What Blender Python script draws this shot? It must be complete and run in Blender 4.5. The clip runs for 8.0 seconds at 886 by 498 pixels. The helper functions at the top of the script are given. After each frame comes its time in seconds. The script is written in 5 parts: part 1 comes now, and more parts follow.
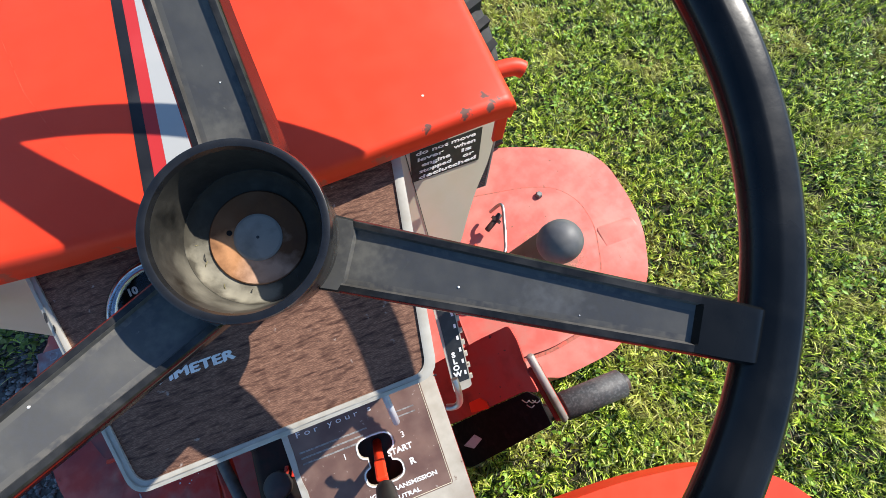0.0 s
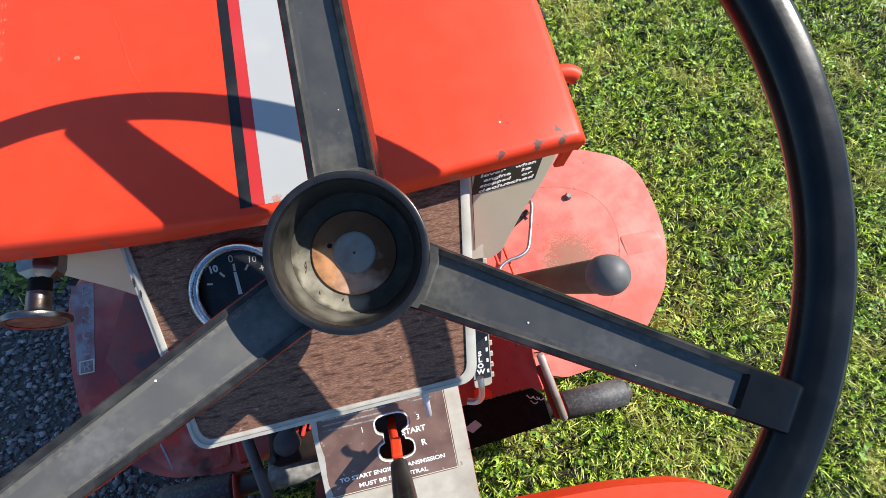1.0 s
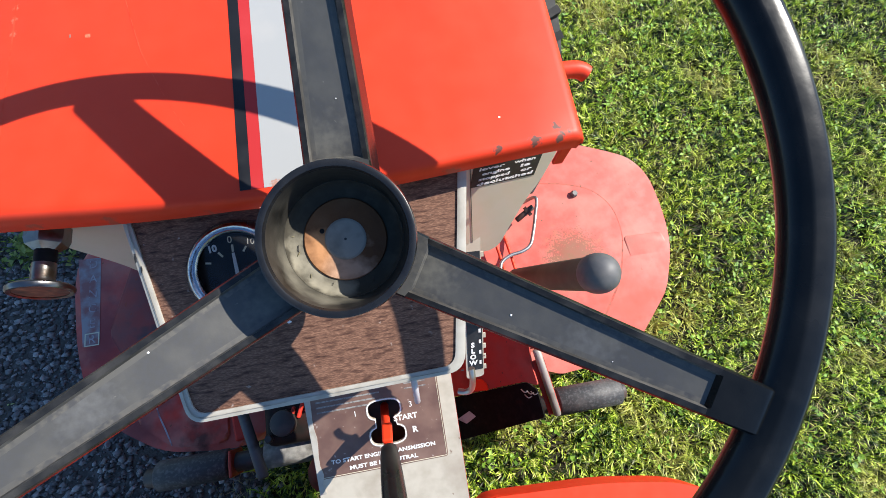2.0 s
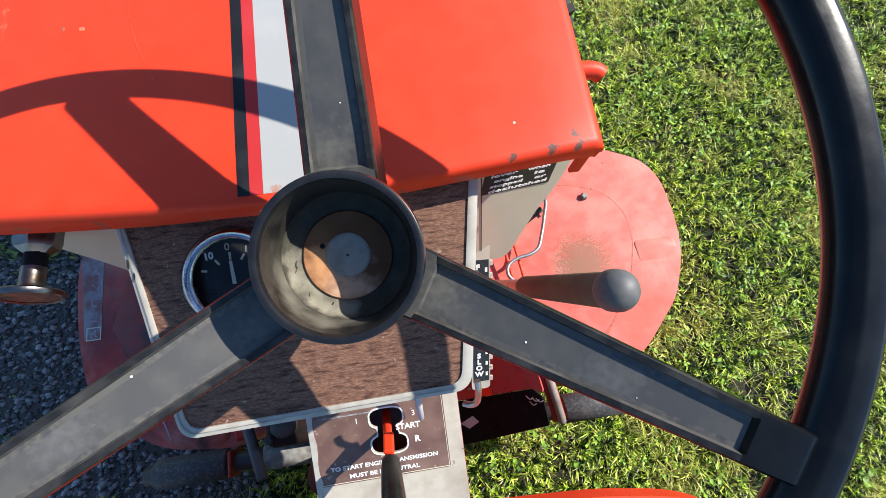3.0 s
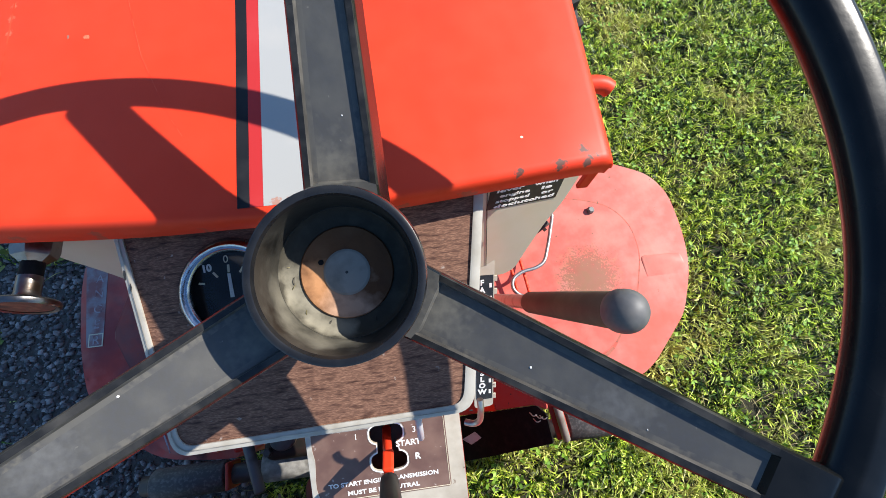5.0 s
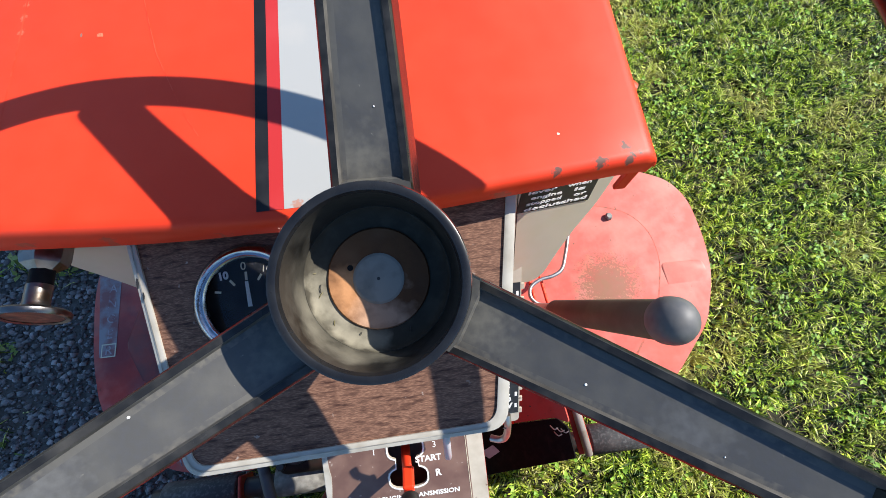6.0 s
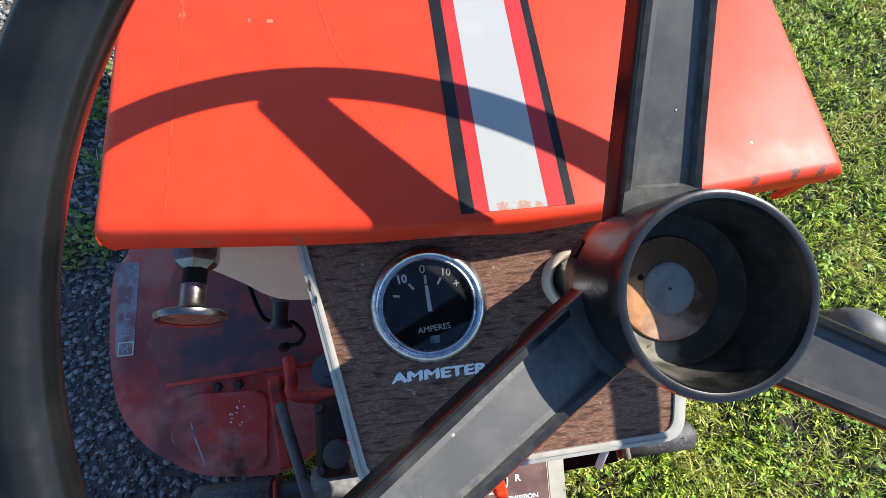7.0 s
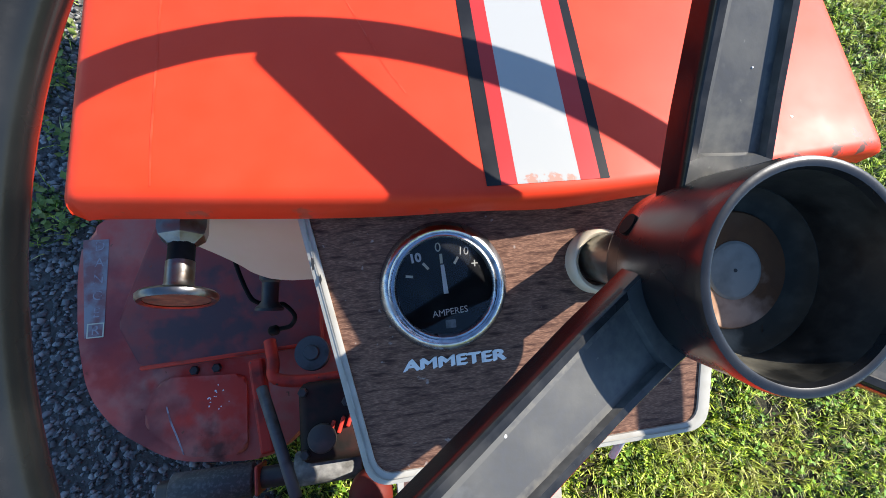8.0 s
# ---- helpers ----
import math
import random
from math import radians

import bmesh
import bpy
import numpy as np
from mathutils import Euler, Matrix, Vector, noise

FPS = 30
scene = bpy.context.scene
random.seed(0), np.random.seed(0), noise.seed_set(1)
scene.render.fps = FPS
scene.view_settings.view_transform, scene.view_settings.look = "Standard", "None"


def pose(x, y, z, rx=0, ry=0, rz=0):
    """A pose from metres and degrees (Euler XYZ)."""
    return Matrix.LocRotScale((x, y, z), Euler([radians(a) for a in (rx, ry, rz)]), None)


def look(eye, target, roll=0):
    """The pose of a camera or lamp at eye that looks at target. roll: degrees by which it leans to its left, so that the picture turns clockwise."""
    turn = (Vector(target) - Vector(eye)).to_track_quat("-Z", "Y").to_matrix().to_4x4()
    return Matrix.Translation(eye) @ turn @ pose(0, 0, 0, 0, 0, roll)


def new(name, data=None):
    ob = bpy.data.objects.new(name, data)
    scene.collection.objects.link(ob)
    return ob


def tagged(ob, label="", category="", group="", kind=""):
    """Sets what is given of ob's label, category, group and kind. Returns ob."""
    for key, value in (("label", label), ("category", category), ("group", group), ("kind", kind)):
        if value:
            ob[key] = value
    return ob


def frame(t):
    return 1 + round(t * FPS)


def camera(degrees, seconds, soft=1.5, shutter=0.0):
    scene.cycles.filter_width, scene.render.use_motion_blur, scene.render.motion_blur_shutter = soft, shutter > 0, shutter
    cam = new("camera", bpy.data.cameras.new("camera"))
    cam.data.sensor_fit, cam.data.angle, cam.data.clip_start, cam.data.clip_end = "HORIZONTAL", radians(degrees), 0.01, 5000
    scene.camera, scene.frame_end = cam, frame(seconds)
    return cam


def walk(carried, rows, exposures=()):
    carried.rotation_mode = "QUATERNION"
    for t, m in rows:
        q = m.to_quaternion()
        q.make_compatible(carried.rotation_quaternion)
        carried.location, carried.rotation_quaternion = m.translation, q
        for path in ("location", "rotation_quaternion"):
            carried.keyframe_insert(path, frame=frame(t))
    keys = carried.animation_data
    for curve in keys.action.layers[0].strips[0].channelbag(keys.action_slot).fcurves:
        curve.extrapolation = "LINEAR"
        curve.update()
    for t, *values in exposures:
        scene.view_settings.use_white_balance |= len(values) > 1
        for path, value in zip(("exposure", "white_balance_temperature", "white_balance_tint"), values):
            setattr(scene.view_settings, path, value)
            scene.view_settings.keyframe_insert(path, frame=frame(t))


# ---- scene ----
cam = camera(87.67, 8.0, soft=0.7)
PATH = [
    (0, (0.07918, -0.14705, 1.15678), (0.3525, 0.5009, -0.7155), 2.75),
    (0.5, (0.06726, -0.12013, 1.16363), (0.2944, 0.4771, -0.7316), 5.74),
    (1, (0.05385, -0.12224, 1.18364), (0.2583, 0.4431, -0.7239), 7.59),
    (1.5, (0.06076, -0.13069, 1.19340), (0.2489, 0.4183, -0.7205), 8.32),
    (3, (0.06211, -0.11169, 1.17512), (0.2078, 0.4153, -0.7487), 7.26),
    (3.5, (0.06749, -0.11556, 1.17531), (0.2112, 0.4203, -0.7462), 7.35),
    (4, (0.06241, -0.10734, 1.17819), (0.2079, 0.4406, -0.7398), 7.67),
    (5.5, (0.06456, -0.10602, 1.16086), (0.1739, 0.4855, -0.7465), 3.36),
    (6, (0.05288, -0.10164, 1.15045), (0.1462, 0.5129, -0.7505), 1.44),
    (6.5, (-0.02665, -0.08824, 1.13662), (0.0989, 0.5370, -0.7590), 4.65),
    (7, (-0.06137, -0.08218, 1.13977), (0.1311, 0.5186, -0.7581), 11.36),
    (7.5, (-0.07754, -0.07769, 1.12520), (0.1647, 0.4815, -0.7797), 17.08),
    (8, (-0.07941, -0.07613, 1.11593), (0.2021, 0.4421, -0.7951), 22.39),
]
walk(cam, [(t, look(eye, target, roll)) for t, eye, target, roll in PATH], [(0, 0.41), (6.0, 0.42), (6.5, 0.47), (7.0, 0.58), (7.5, 0.65), (8.0, 0.72)])

# ---- daylight ----
SUN_FROM = Vector((1.068, 0.283, 1.0)).normalized()
world = bpy.data.worlds.new("sky")
scene.world = world
world.use_nodes = True
wn = world.node_tree.nodes
sky = wn.new("ShaderNodeTexSky")
sky.sky_type, sky.sun_disc = "NISHITA", False
sky.sun_elevation = math.asin(SUN_FROM.z)
sky.sun_rotation = math.atan2(SUN_FROM.x, SUN_FROM.y)
wn["Background"].inputs["Strength"].default_value = 0.15
sky.ozone_density, sky.dust_density = 4.0, 0.4
tone = wn.new("ShaderNodeHueSaturation")
tone.inputs["Saturation"].default_value = 1.12
world.node_tree.links.new(sky.outputs[0], tone.inputs["Color"])
world.node_tree.links.new(tone.outputs[0], wn["Background"].inputs["Color"])
sun = new("sun", bpy.data.lights.new("sun", "SUN"))
sun.data.energy, sun.data.angle, sun.data.color = 5.95, radians(0.53), (1.0, 0.948, 0.868)
sun.matrix_world = look(SUN_FROM * 20, (0, 0, 0))


# ---- materials ----
def material(name, base, rough=0.5, metal=0.0, coat=0.0, grain=None, stain=None, bump=None, island=None, chips=None, rough_var=0.0, spec=0.5):
    """grain, stain: (scale, other colour, low, high); bump: (scale, depth in m); island: colours picked per island or object;
    chips: (scale, colour, low, high) flakes of another colour."""
    m = bpy.data.materials.new(name)
    m.use_nodes = True
    t = m.node_tree
    n, link = t.nodes, t.links.new
    b = n["Principled BSDF"]
    b.inputs["Roughness"].default_value, b.inputs["Metallic"].default_value = rough, metal
    b.inputs["Coat Weight"].default_value, b.inputs["Coat Roughness"].default_value = coat, 0.12
    b.inputs["Specular IOR Level"].default_value = spec
    co = n.new("ShaderNodeNewGeometry")
    tc = n.new("ShaderNodeTexCoord")

    def noise_of(scale, detail=4.0, stretch=None):
        x = n.new("ShaderNodeTexNoise")
        x.inputs["Scale"].default_value, x.inputs["Detail"].default_value = scale, detail
        if stretch:
            mp = n.new("ShaderNodeMapping")
            mp.inputs["Scale"].default_value = stretch
            link(tc.outputs["Object"], mp.inputs["Vector"])
            link(mp.outputs[0], x.inputs["Vector"])
        else:
            link(tc.outputs["Object"], x.inputs["Vector"])
        return x

    rgb = n.new("ShaderNodeRGB")
    rgb.outputs[0].default_value = (*base, 1)
    out = rgb.outputs[0]
    if island:
        r = n.new("ShaderNodeValToRGB")
        r.color_ramp.interpolation = "LINEAR"
        e = r.color_ramp.elements
        while len(e) < len(island):
            e.new(0.5)
        for k, c in enumerate(island):
            e[k].position, e[k].color = k / (len(island) - 1), (*c, 1)
        link(co.outputs["Random Per Island"], r.inputs[0])
        out = r.outputs[0]
    for spec_ in (grain, stain, chips):
        if not spec_:
            continue
        scale, colour, low, high = spec_[:4]
        x = noise_of(scale, 6.0, spec_[4] if len(spec_) > 4 else None)
        f = n.new("ShaderNodeMapRange")
        f.inputs["From Min"].default_value, f.inputs["From Max"].default_value = low, high
        link(x.outputs["Fac"], f.inputs["Value"])
        mix = n.new("ShaderNodeMix")
        mix.data_type = "RGBA"
        link(f.outputs[0], mix.inputs[0])
        link(out, mix.inputs[6])
        mix.inputs[7].default_value = (*colour, 1)
        out = mix.outputs[2]
    link(out, b.inputs["Base Color"])
    if rough_var:
        x = noise_of(35.0)
        f = n.new("ShaderNodeMapRange")
        f.inputs["From Min"].default_value, f.inputs["From Max"].default_value = 0.3, 0.7
        f.inputs["To Min"].default_value, f.inputs["To Max"].default_value = rough - rough_var, rough + rough_var
        link(x.outputs["Fac"], f.inputs["Value"])
        link(f.outputs[0], b.inputs["Roughness"])
    if bump:
        x = noise_of(bump[0], 5.0)
        bp = n.new("ShaderNodeBump")
        bp.inputs["Distance"].default_value = bump[1]
        bp.inputs["Strength"].default_value = 0.6
        link(x.outputs["Fac"], bp.inputs["Height"])
        link(bp.outputs[0], b.inputs["Normal"])
    return m


def add_spot(m, centre, radius, colour, scale, hard=0.25, strength=1.0):
    """A stain, worn spot or painted light or shade of ragged outline on a material, round one place."""
    t = m.node_tree
    n, link = t.nodes, t.links.new
    b = n["Principled BSDF"]
    old = b.inputs["Base Color"].links[0].from_socket
    pos = n.new("ShaderNodeNewGeometry")
    dist = n.new("ShaderNodeVectorMath")
    dist.operation = "DISTANCE"
    link(pos.outputs["Position"], dist.inputs[0])
    dist.inputs[1].default_value = centre
    near = n.new("ShaderNodeMapRange")
    near.inputs["From Min"].default_value, near.inputs["From Max"].default_value = 0.0, radius
    near.inputs["To Min"].default_value, near.inputs["To Max"].default_value = 0.75, 0.0
    link(dist.outputs["Value"], near.inputs["Value"])
    noise = n.new("ShaderNodeTexNoise")
    noise.inputs["Scale"].default_value, noise.inputs["Detail"].default_value = scale, 6.0
    link(pos.outputs["Position"], noise.inputs["Vector"])
    total = n.new("ShaderNodeMath")
    total.operation = "ADD"
    link(near.outputs[0], total.inputs[0])
    link(noise.outputs["Fac"], total.inputs[1])
    cut = n.new("ShaderNodeMapRange")
    cut.inputs["From Min"].default_value, cut.inputs["From Max"].default_value = 0.86, 0.86 + hard
    cut.inputs["To Max"].default_value = strength
    link(total.outputs[0], cut.inputs["Value"])
    mix = n.new("ShaderNodeMix")
    mix.data_type = "RGBA"
    link(cut.outputs[0], mix.inputs[0])
    link(old, mix.inputs[6])
    mix.inputs[7].default_value = (*colour, 1)
    link(mix.outputs[2], b.inputs["Base Color"])


RED = (0.80, 0.047, 0.012)
paint_hood = material("hood_paint", RED, 0.50, spec=0.30, coat=0.0, grain=(55, (0.83, 0.055, 0.017), 0.35, 0.7), stain=(6, (0.72, 0.040, 0.014), 0.45, 0.75),
                      bump=(9, 0.0006), rough_var=0.07)
paint_deck = material("deck_paint", (0.64, 0.122, 0.092), 0.5, spec=0.26, coat=0.0, grain=(45, (0.60, 0.165, 0.130), 0.4, 0.75), stain=(11, (0.50, 0.215, 0.165), 0.47, 0.70),
                      bump=(14, 0.0008), chips=(60, (0.20, 0.10, 0.06), 0.70, 0.73), rough_var=0.1)
paint_frame = material("frame_paint", (0.38, 0.027, 0.017), 0.5, spec=0.25, coat=0.0, stain=(18, (0.10, 0.022, 0.016), 0.46, 0.70), chips=(80, (0.08, 0.05, 0.04), 0.66, 0.7),
                       bump=(40, 0.0006))
cover_paint = material("grimy_cover", (0.32, 0.060, 0.052), 0.6, spec=0.25, grain=(35, (0.25, 0.075, 0.070), 0.42, 0.7), stain=(13, (0.17, 0.060, 0.060), 0.46, 0.70), chips=(70, (0.30, 0.06, 0.04), 0.66, 0.71), bump=(40, 0.0005))
arm_paint = material("arm_paint", (0.58, 0.042, 0.024), 0.5, spec=0.25, stain=(22, (0.16, 0.03, 0.022), 0.50, 0.70), chips=(80, (0.08, 0.05, 0.04), 0.66, 0.7), bump=(40, 0.0006))
guard_paint = material("guard_paint", (0.44, 0.060, 0.042), 0.6, spec=0.2, grain=(30, (0.38, 0.08, 0.06), 0.42, 0.72), stain=(14, (0.16, 0.03, 0.022), 0.50, 0.72), chips=(80, (0.08, 0.05, 0.04), 0.68, 0.72), bump=(40, 0.0005))
cream = material("cream_paint", (0.58, 0.51, 0.39), 0.42, coat=0.2, grain=(60, (0.56, 0.49, 0.35), 0.4, 0.8), stain=(9, (0.5, 0.42, 0.3), 0.5, 0.9))
console_cream = material("console_cream", (0.51, 0.46, 0.37), 0.5, grain=(60, (0.39, 0.34, 0.26), 0.4, 0.8), stain=(16, (0.30, 0.24, 0.18), 0.52, 0.8), chips=(90, (0.20, 0.13, 0.09), 0.70, 0.74))
trim_white = material("trim_vinyl", (0.44, 0.42, 0.37), 0.45, spec=0.3, grain=(90, (0.38, 0.355, 0.30), 0.44, 0.7), stain=(40, (0.30, 0.27, 0.22), 0.54, 0.76))
walnut = material("walnut_laminate", (0.146, 0.076, 0.053), 0.55, coat=0.0, spec=0.15, grain=(26, (0.30, 0.163, 0.107), 0.44, 0.66, (14, 110, 40)),
                  stain=(12, (0.060, 0.029, 0.022), 0.48, 0.70, (8, 44, 20)), chips=(190, (0.36, 0.29, 0.25), 0.68, 0.75), rough_var=0.06)
plate_brown = material("brown_plate", (0.135, 0.075, 0.058), 0.4, grain=(40, (0.20, 0.12, 0.09), 0.4, 0.7), stain=(14, (0.27, 0.18, 0.14), 0.50, 0.78), chips=(160, (0.40, 0.32, 0.27), 0.67, 0.74))
black_plastic = material("black_plastic", (0.009, 0.009, 0.0095), 0.27, grain=(160, (0.014, 0.014, 0.014), 0.4, 0.7), stain=(20, (0.024, 0.0235, 0.022), 0.52, 0.8),
                         bump=(700, 0.00003), rough_var=0.08, spec=0.55)
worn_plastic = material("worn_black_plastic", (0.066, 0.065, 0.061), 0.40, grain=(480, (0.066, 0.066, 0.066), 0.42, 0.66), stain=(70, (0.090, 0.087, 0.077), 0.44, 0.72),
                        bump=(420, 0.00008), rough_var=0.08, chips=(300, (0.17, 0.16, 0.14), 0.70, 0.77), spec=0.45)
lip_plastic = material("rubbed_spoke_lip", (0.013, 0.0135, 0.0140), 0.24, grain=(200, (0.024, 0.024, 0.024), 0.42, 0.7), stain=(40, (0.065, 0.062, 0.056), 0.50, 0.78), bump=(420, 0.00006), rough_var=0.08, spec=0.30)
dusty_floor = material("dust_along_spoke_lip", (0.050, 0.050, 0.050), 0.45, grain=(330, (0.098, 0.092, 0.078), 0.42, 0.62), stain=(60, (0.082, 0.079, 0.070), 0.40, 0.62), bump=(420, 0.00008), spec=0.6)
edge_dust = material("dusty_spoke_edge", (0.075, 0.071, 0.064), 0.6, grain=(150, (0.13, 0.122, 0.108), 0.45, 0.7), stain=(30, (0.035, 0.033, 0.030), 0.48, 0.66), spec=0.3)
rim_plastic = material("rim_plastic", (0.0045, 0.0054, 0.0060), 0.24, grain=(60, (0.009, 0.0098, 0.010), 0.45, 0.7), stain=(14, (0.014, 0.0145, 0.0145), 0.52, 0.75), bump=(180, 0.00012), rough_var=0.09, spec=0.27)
cup_inside = material("grimy_cup_floor", (0.040, 0.036, 0.029), 0.6, grain=(90, (0.060, 0.054, 0.043), 0.42, 0.7), stain=(95, (0.018, 0.017, 0.014), 0.54, 0.72), bump=(200, 0.0004), spec=0.2)
cup_wall_mat = material("grimy_sunlit_cup_wall", (0.028, 0.0265, 0.0225), 0.38, grain=(210, (0.044, 0.041, 0.034), 0.45, 0.7), stain=(70, (0.009, 0.009, 0.008), 0.50, 0.66), bump=(220, 0.0003), spec=0.35)
sunlit_dust = material("sunlit_cup_dust", (0.060, 0.055, 0.043), 0.8, grain=(140, (0.085, 0.078, 0.060), 0.44, 0.7), stain=(95, (0.055, 0.050, 0.038), 0.50, 0.66), bump=(240, 0.0004), spec=0.1)
rubber = material("black_rubber", (0.040, 0.040, 0.040), 0.6, grain=(220, (0.10, 0.10, 0.098), 0.48, 0.68), stain=(25, (0.14, 0.13, 0.12), 0.50, 0.8), bump=(300, 0.0004))
grip_rubber = material("grip_rubber", (0.092, 0.093, 0.097), 0.55, grain=(150, (0.125, 0.123, 0.120), 0.4, 0.7), stain=(12, (0.12, 0.105, 0.085), 0.5, 0.9))
sleeve_grey = material("worn_sleeve", (0.084, 0.086, 0.062), 0.55, grain=(70, (0.105, 0.107, 0.078), 0.42, 0.7), stain=(18, (0.065, 0.058, 0.046), 0.5, 0.75), spec=0.2)
tyre_rubber = material("tyre_rubber", (0.012, 0.012, 0.012), 0.75, stain=(30, (0.06, 0.055, 0.045), 0.5, 0.8), bump=(200, 0.0005))
steel = material("bare_steel", (0.45, 0.43, 0.40), 0.38, metal=0.9, stain=(45, (0.22, 0.17, 0.13), 0.5, 0.75), bump=(150, 0.0003))
zinc = material("zinc_disc", (0.34, 0.315, 0.265), 0.6, metal=0.0, stain=(70, (0.15, 0.145, 0.125), 0.45, 0.72), bump=(200, 0.0003), spec=0.2)
rust = material("rusty_washer", (0.17, 0.075, 0.034), 0.75, spec=0.15, grain=(120, (0.11, 0.052, 0.028), 0.4, 0.7), stain=(60, (0.24, 0.12, 0.06), 0.5, 0.8), bump=(260, 0.0004))
bezel_chrome = material("pitted_chrome", (0.44, 0.455, 0.49), 0.24, metal=1.0, stain=(160, (0.28, 0.28, 0.30), 0.50, 0.68), bump=(320, 0.0004), rough_var=0.08)
dull_chrome = material("dull_chrome", (0.45, 0.44, 0.42), 0.28, metal=1.0, stain=(80, (0.18, 0.15, 0.12), 0.5, 0.72), bump=(200, 0.0003))
dial_black = material("dial_black", (0.010, 0.010, 0.011), 0.6, spec=0.08, grain=(90, (0.02, 0.02, 0.02), 0.4, 0.7))
print_white = material("white_print", (0.82, 0.81, 0.78), 0.55, stain=(200, (0.45, 0.43, 0.4), 0.58, 0.75))
faded_print = material("faded_print", (0.30, 0.29, 0.27), 0.6, stain=(300, (0.16, 0.155, 0.15), 0.45, 0.62))
print_cream = material("cream_print", (0.72, 0.66, 0.48), 0.55)
pale_grey = material("pale_grey_metal", (0.46, 0.47, 0.50), 0.45, stain=(90, (0.30, 0.29, 0.28), 0.5, 0.75))
# near black: carries the footwell plate's shade, also used for small black parts
deep_black = material("deep_black_matt", (0.006, 0.0055, 0.005), 0.6, grain=(90, (0.012, 0.010, 0.009), 0.45, 0.7), stain=(40, (0.03, 0.02, 0.016), 0.6, 0.8), spec=0.08)
decal_black = material("black_decal", (0.02, 0.02, 0.021), 0.45, grain=(140, (0.04, 0.04, 0.04), 0.5, 0.75))
stripe_black = material("stripe_black", (0.013, 0.0135, 0.016), 0.4, spec=0.15, grain=(40, (0.019, 0.0195, 0.022), 0.42, 0.7), stain=(25, (0.034, 0.034, 0.036), 0.52, 0.75))
stripe_white = material("stripe_white", (0.38, 0.382, 0.37), 0.42, spec=0.25, stain=(30, (0.42, 0.41, 0.385), 0.55, 0.8))
stripe_red = material("stripe_red", (0.47, 0.030, 0.030), 0.42, spec=0.25, stain=(30, (0.50, 0.04, 0.04), 0.5, 0.75))
decal_grey = material("faded_decal", (0.34, 0.30, 0.30), 0.5, stain=(35, (0.30, 0.12, 0.11), 0.42, 0.62))
oily = material("oily_iron", (0.035, 0.030, 0.028), 0.5, stain=(30, (0.10, 0.06, 0.045), 0.5, 0.8), bump=(90, 0.001))
dark_steel = material("grimy_dark_steel", (0.10, 0.10, 0.10), 0.55, metal=0.3, stain=(40, (0.05, 0.045, 0.04), 0.48, 0.7), bump=(120, 0.0003))
grey_steel = material("worn_grey_steel", (0.36, 0.32, 0.28), 0.55, metal=0.35, stain=(45, (0.24, 0.19, 0.15), 0.5, 0.75), bump=(150, 0.0003))
sleeve_iron = material("chalky_grey_iron", (0.20, 0.196, 0.185), 0.7, grain=(70, (0.33, 0.325, 0.30), 0.42, 0.68), stain=(38, (0.10, 0.095, 0.085), 0.46, 0.66), bump=(150, 0.0005), spec=0.3)
pedal_paint = material("grimy_pedal_paint", (0.15, 0.022, 0.014), 0.6, spec=0.2, stain=(30, (0.05, 0.018, 0.013), 0.46, 0.68), bump=(60, 0.0006))
leaf_dry = material("dry_leaf_bit", (0.16, 0.14, 0.06), 0.8, grain=(300, (0.26, 0.22, 0.11), 0.4, 0.7))
# near black so that the sunlit top of the gear case looks shaded
case_mat = material("shaded_case", (0.040, 0.013, 0.010), 0.6, spec=0.2, grain=(40, (0.016, 0.011, 0.009), 0.42, 0.68), stain=(16, (0.012, 0.010, 0.008), 0.46, 0.64), bump=(70, 0.001))
grey_iron = material("grey_iron", (0.20, 0.20, 0.19), 0.55, metal=0.3, stain=(30, (0.10, 0.085, 0.07), 0.45, 0.75), bump=(90, 0.0006))
scratch_pale = material("pale_scratch", (0.83, 0.095, 0.044), 0.55, stain=(110, (0.80, 0.046, 0.014), 0.40, 0.56), spec=0.28)
streak_pale = material("pale_streak", (0.82, 0.068, 0.026), 0.55, stain=(70, (0.80, 0.045, 0.0135), 0.40, 0.54), spec=0.28)
chip_grey = material("bare_chip", (0.36, 0.17, 0.12), 0.6, stain=(420, (0.16, 0.11, 0.09), 0.42, 0.62))
chip_dark = material("grimy_line", (0.24, 0.225, 0.20), 0.7, stain=(60, (0.44, 0.42, 0.37), 0.42, 0.6))
knob_chrome = material("tarnished_chrome", (0.19, 0.187, 0.185), 0.30, metal=1.0, stain=(110, (0.13, 0.10, 0.075), 0.45, 0.68), bump=(240, 0.0003))
knob_rust = material("rusty_knob_face", (0.17, 0.055, 0.03), 0.7, grain=(200, (0.30, 0.12, 0.06), 0.45, 0.7), stain=(90, (0.04, 0.025, 0.02), 0.48, 0.7))
decal_text = material("faded_lettering", (0.42, 0.36, 0.37), 0.55, stain=(80, (0.26, 0.13, 0.13), 0.46, 0.60))
chip_tan = material("tan_spot", (0.82, 0.20, 0.10), 0.5, stain=(400, (0.80, 0.08, 0.03), 0.45, 0.6))

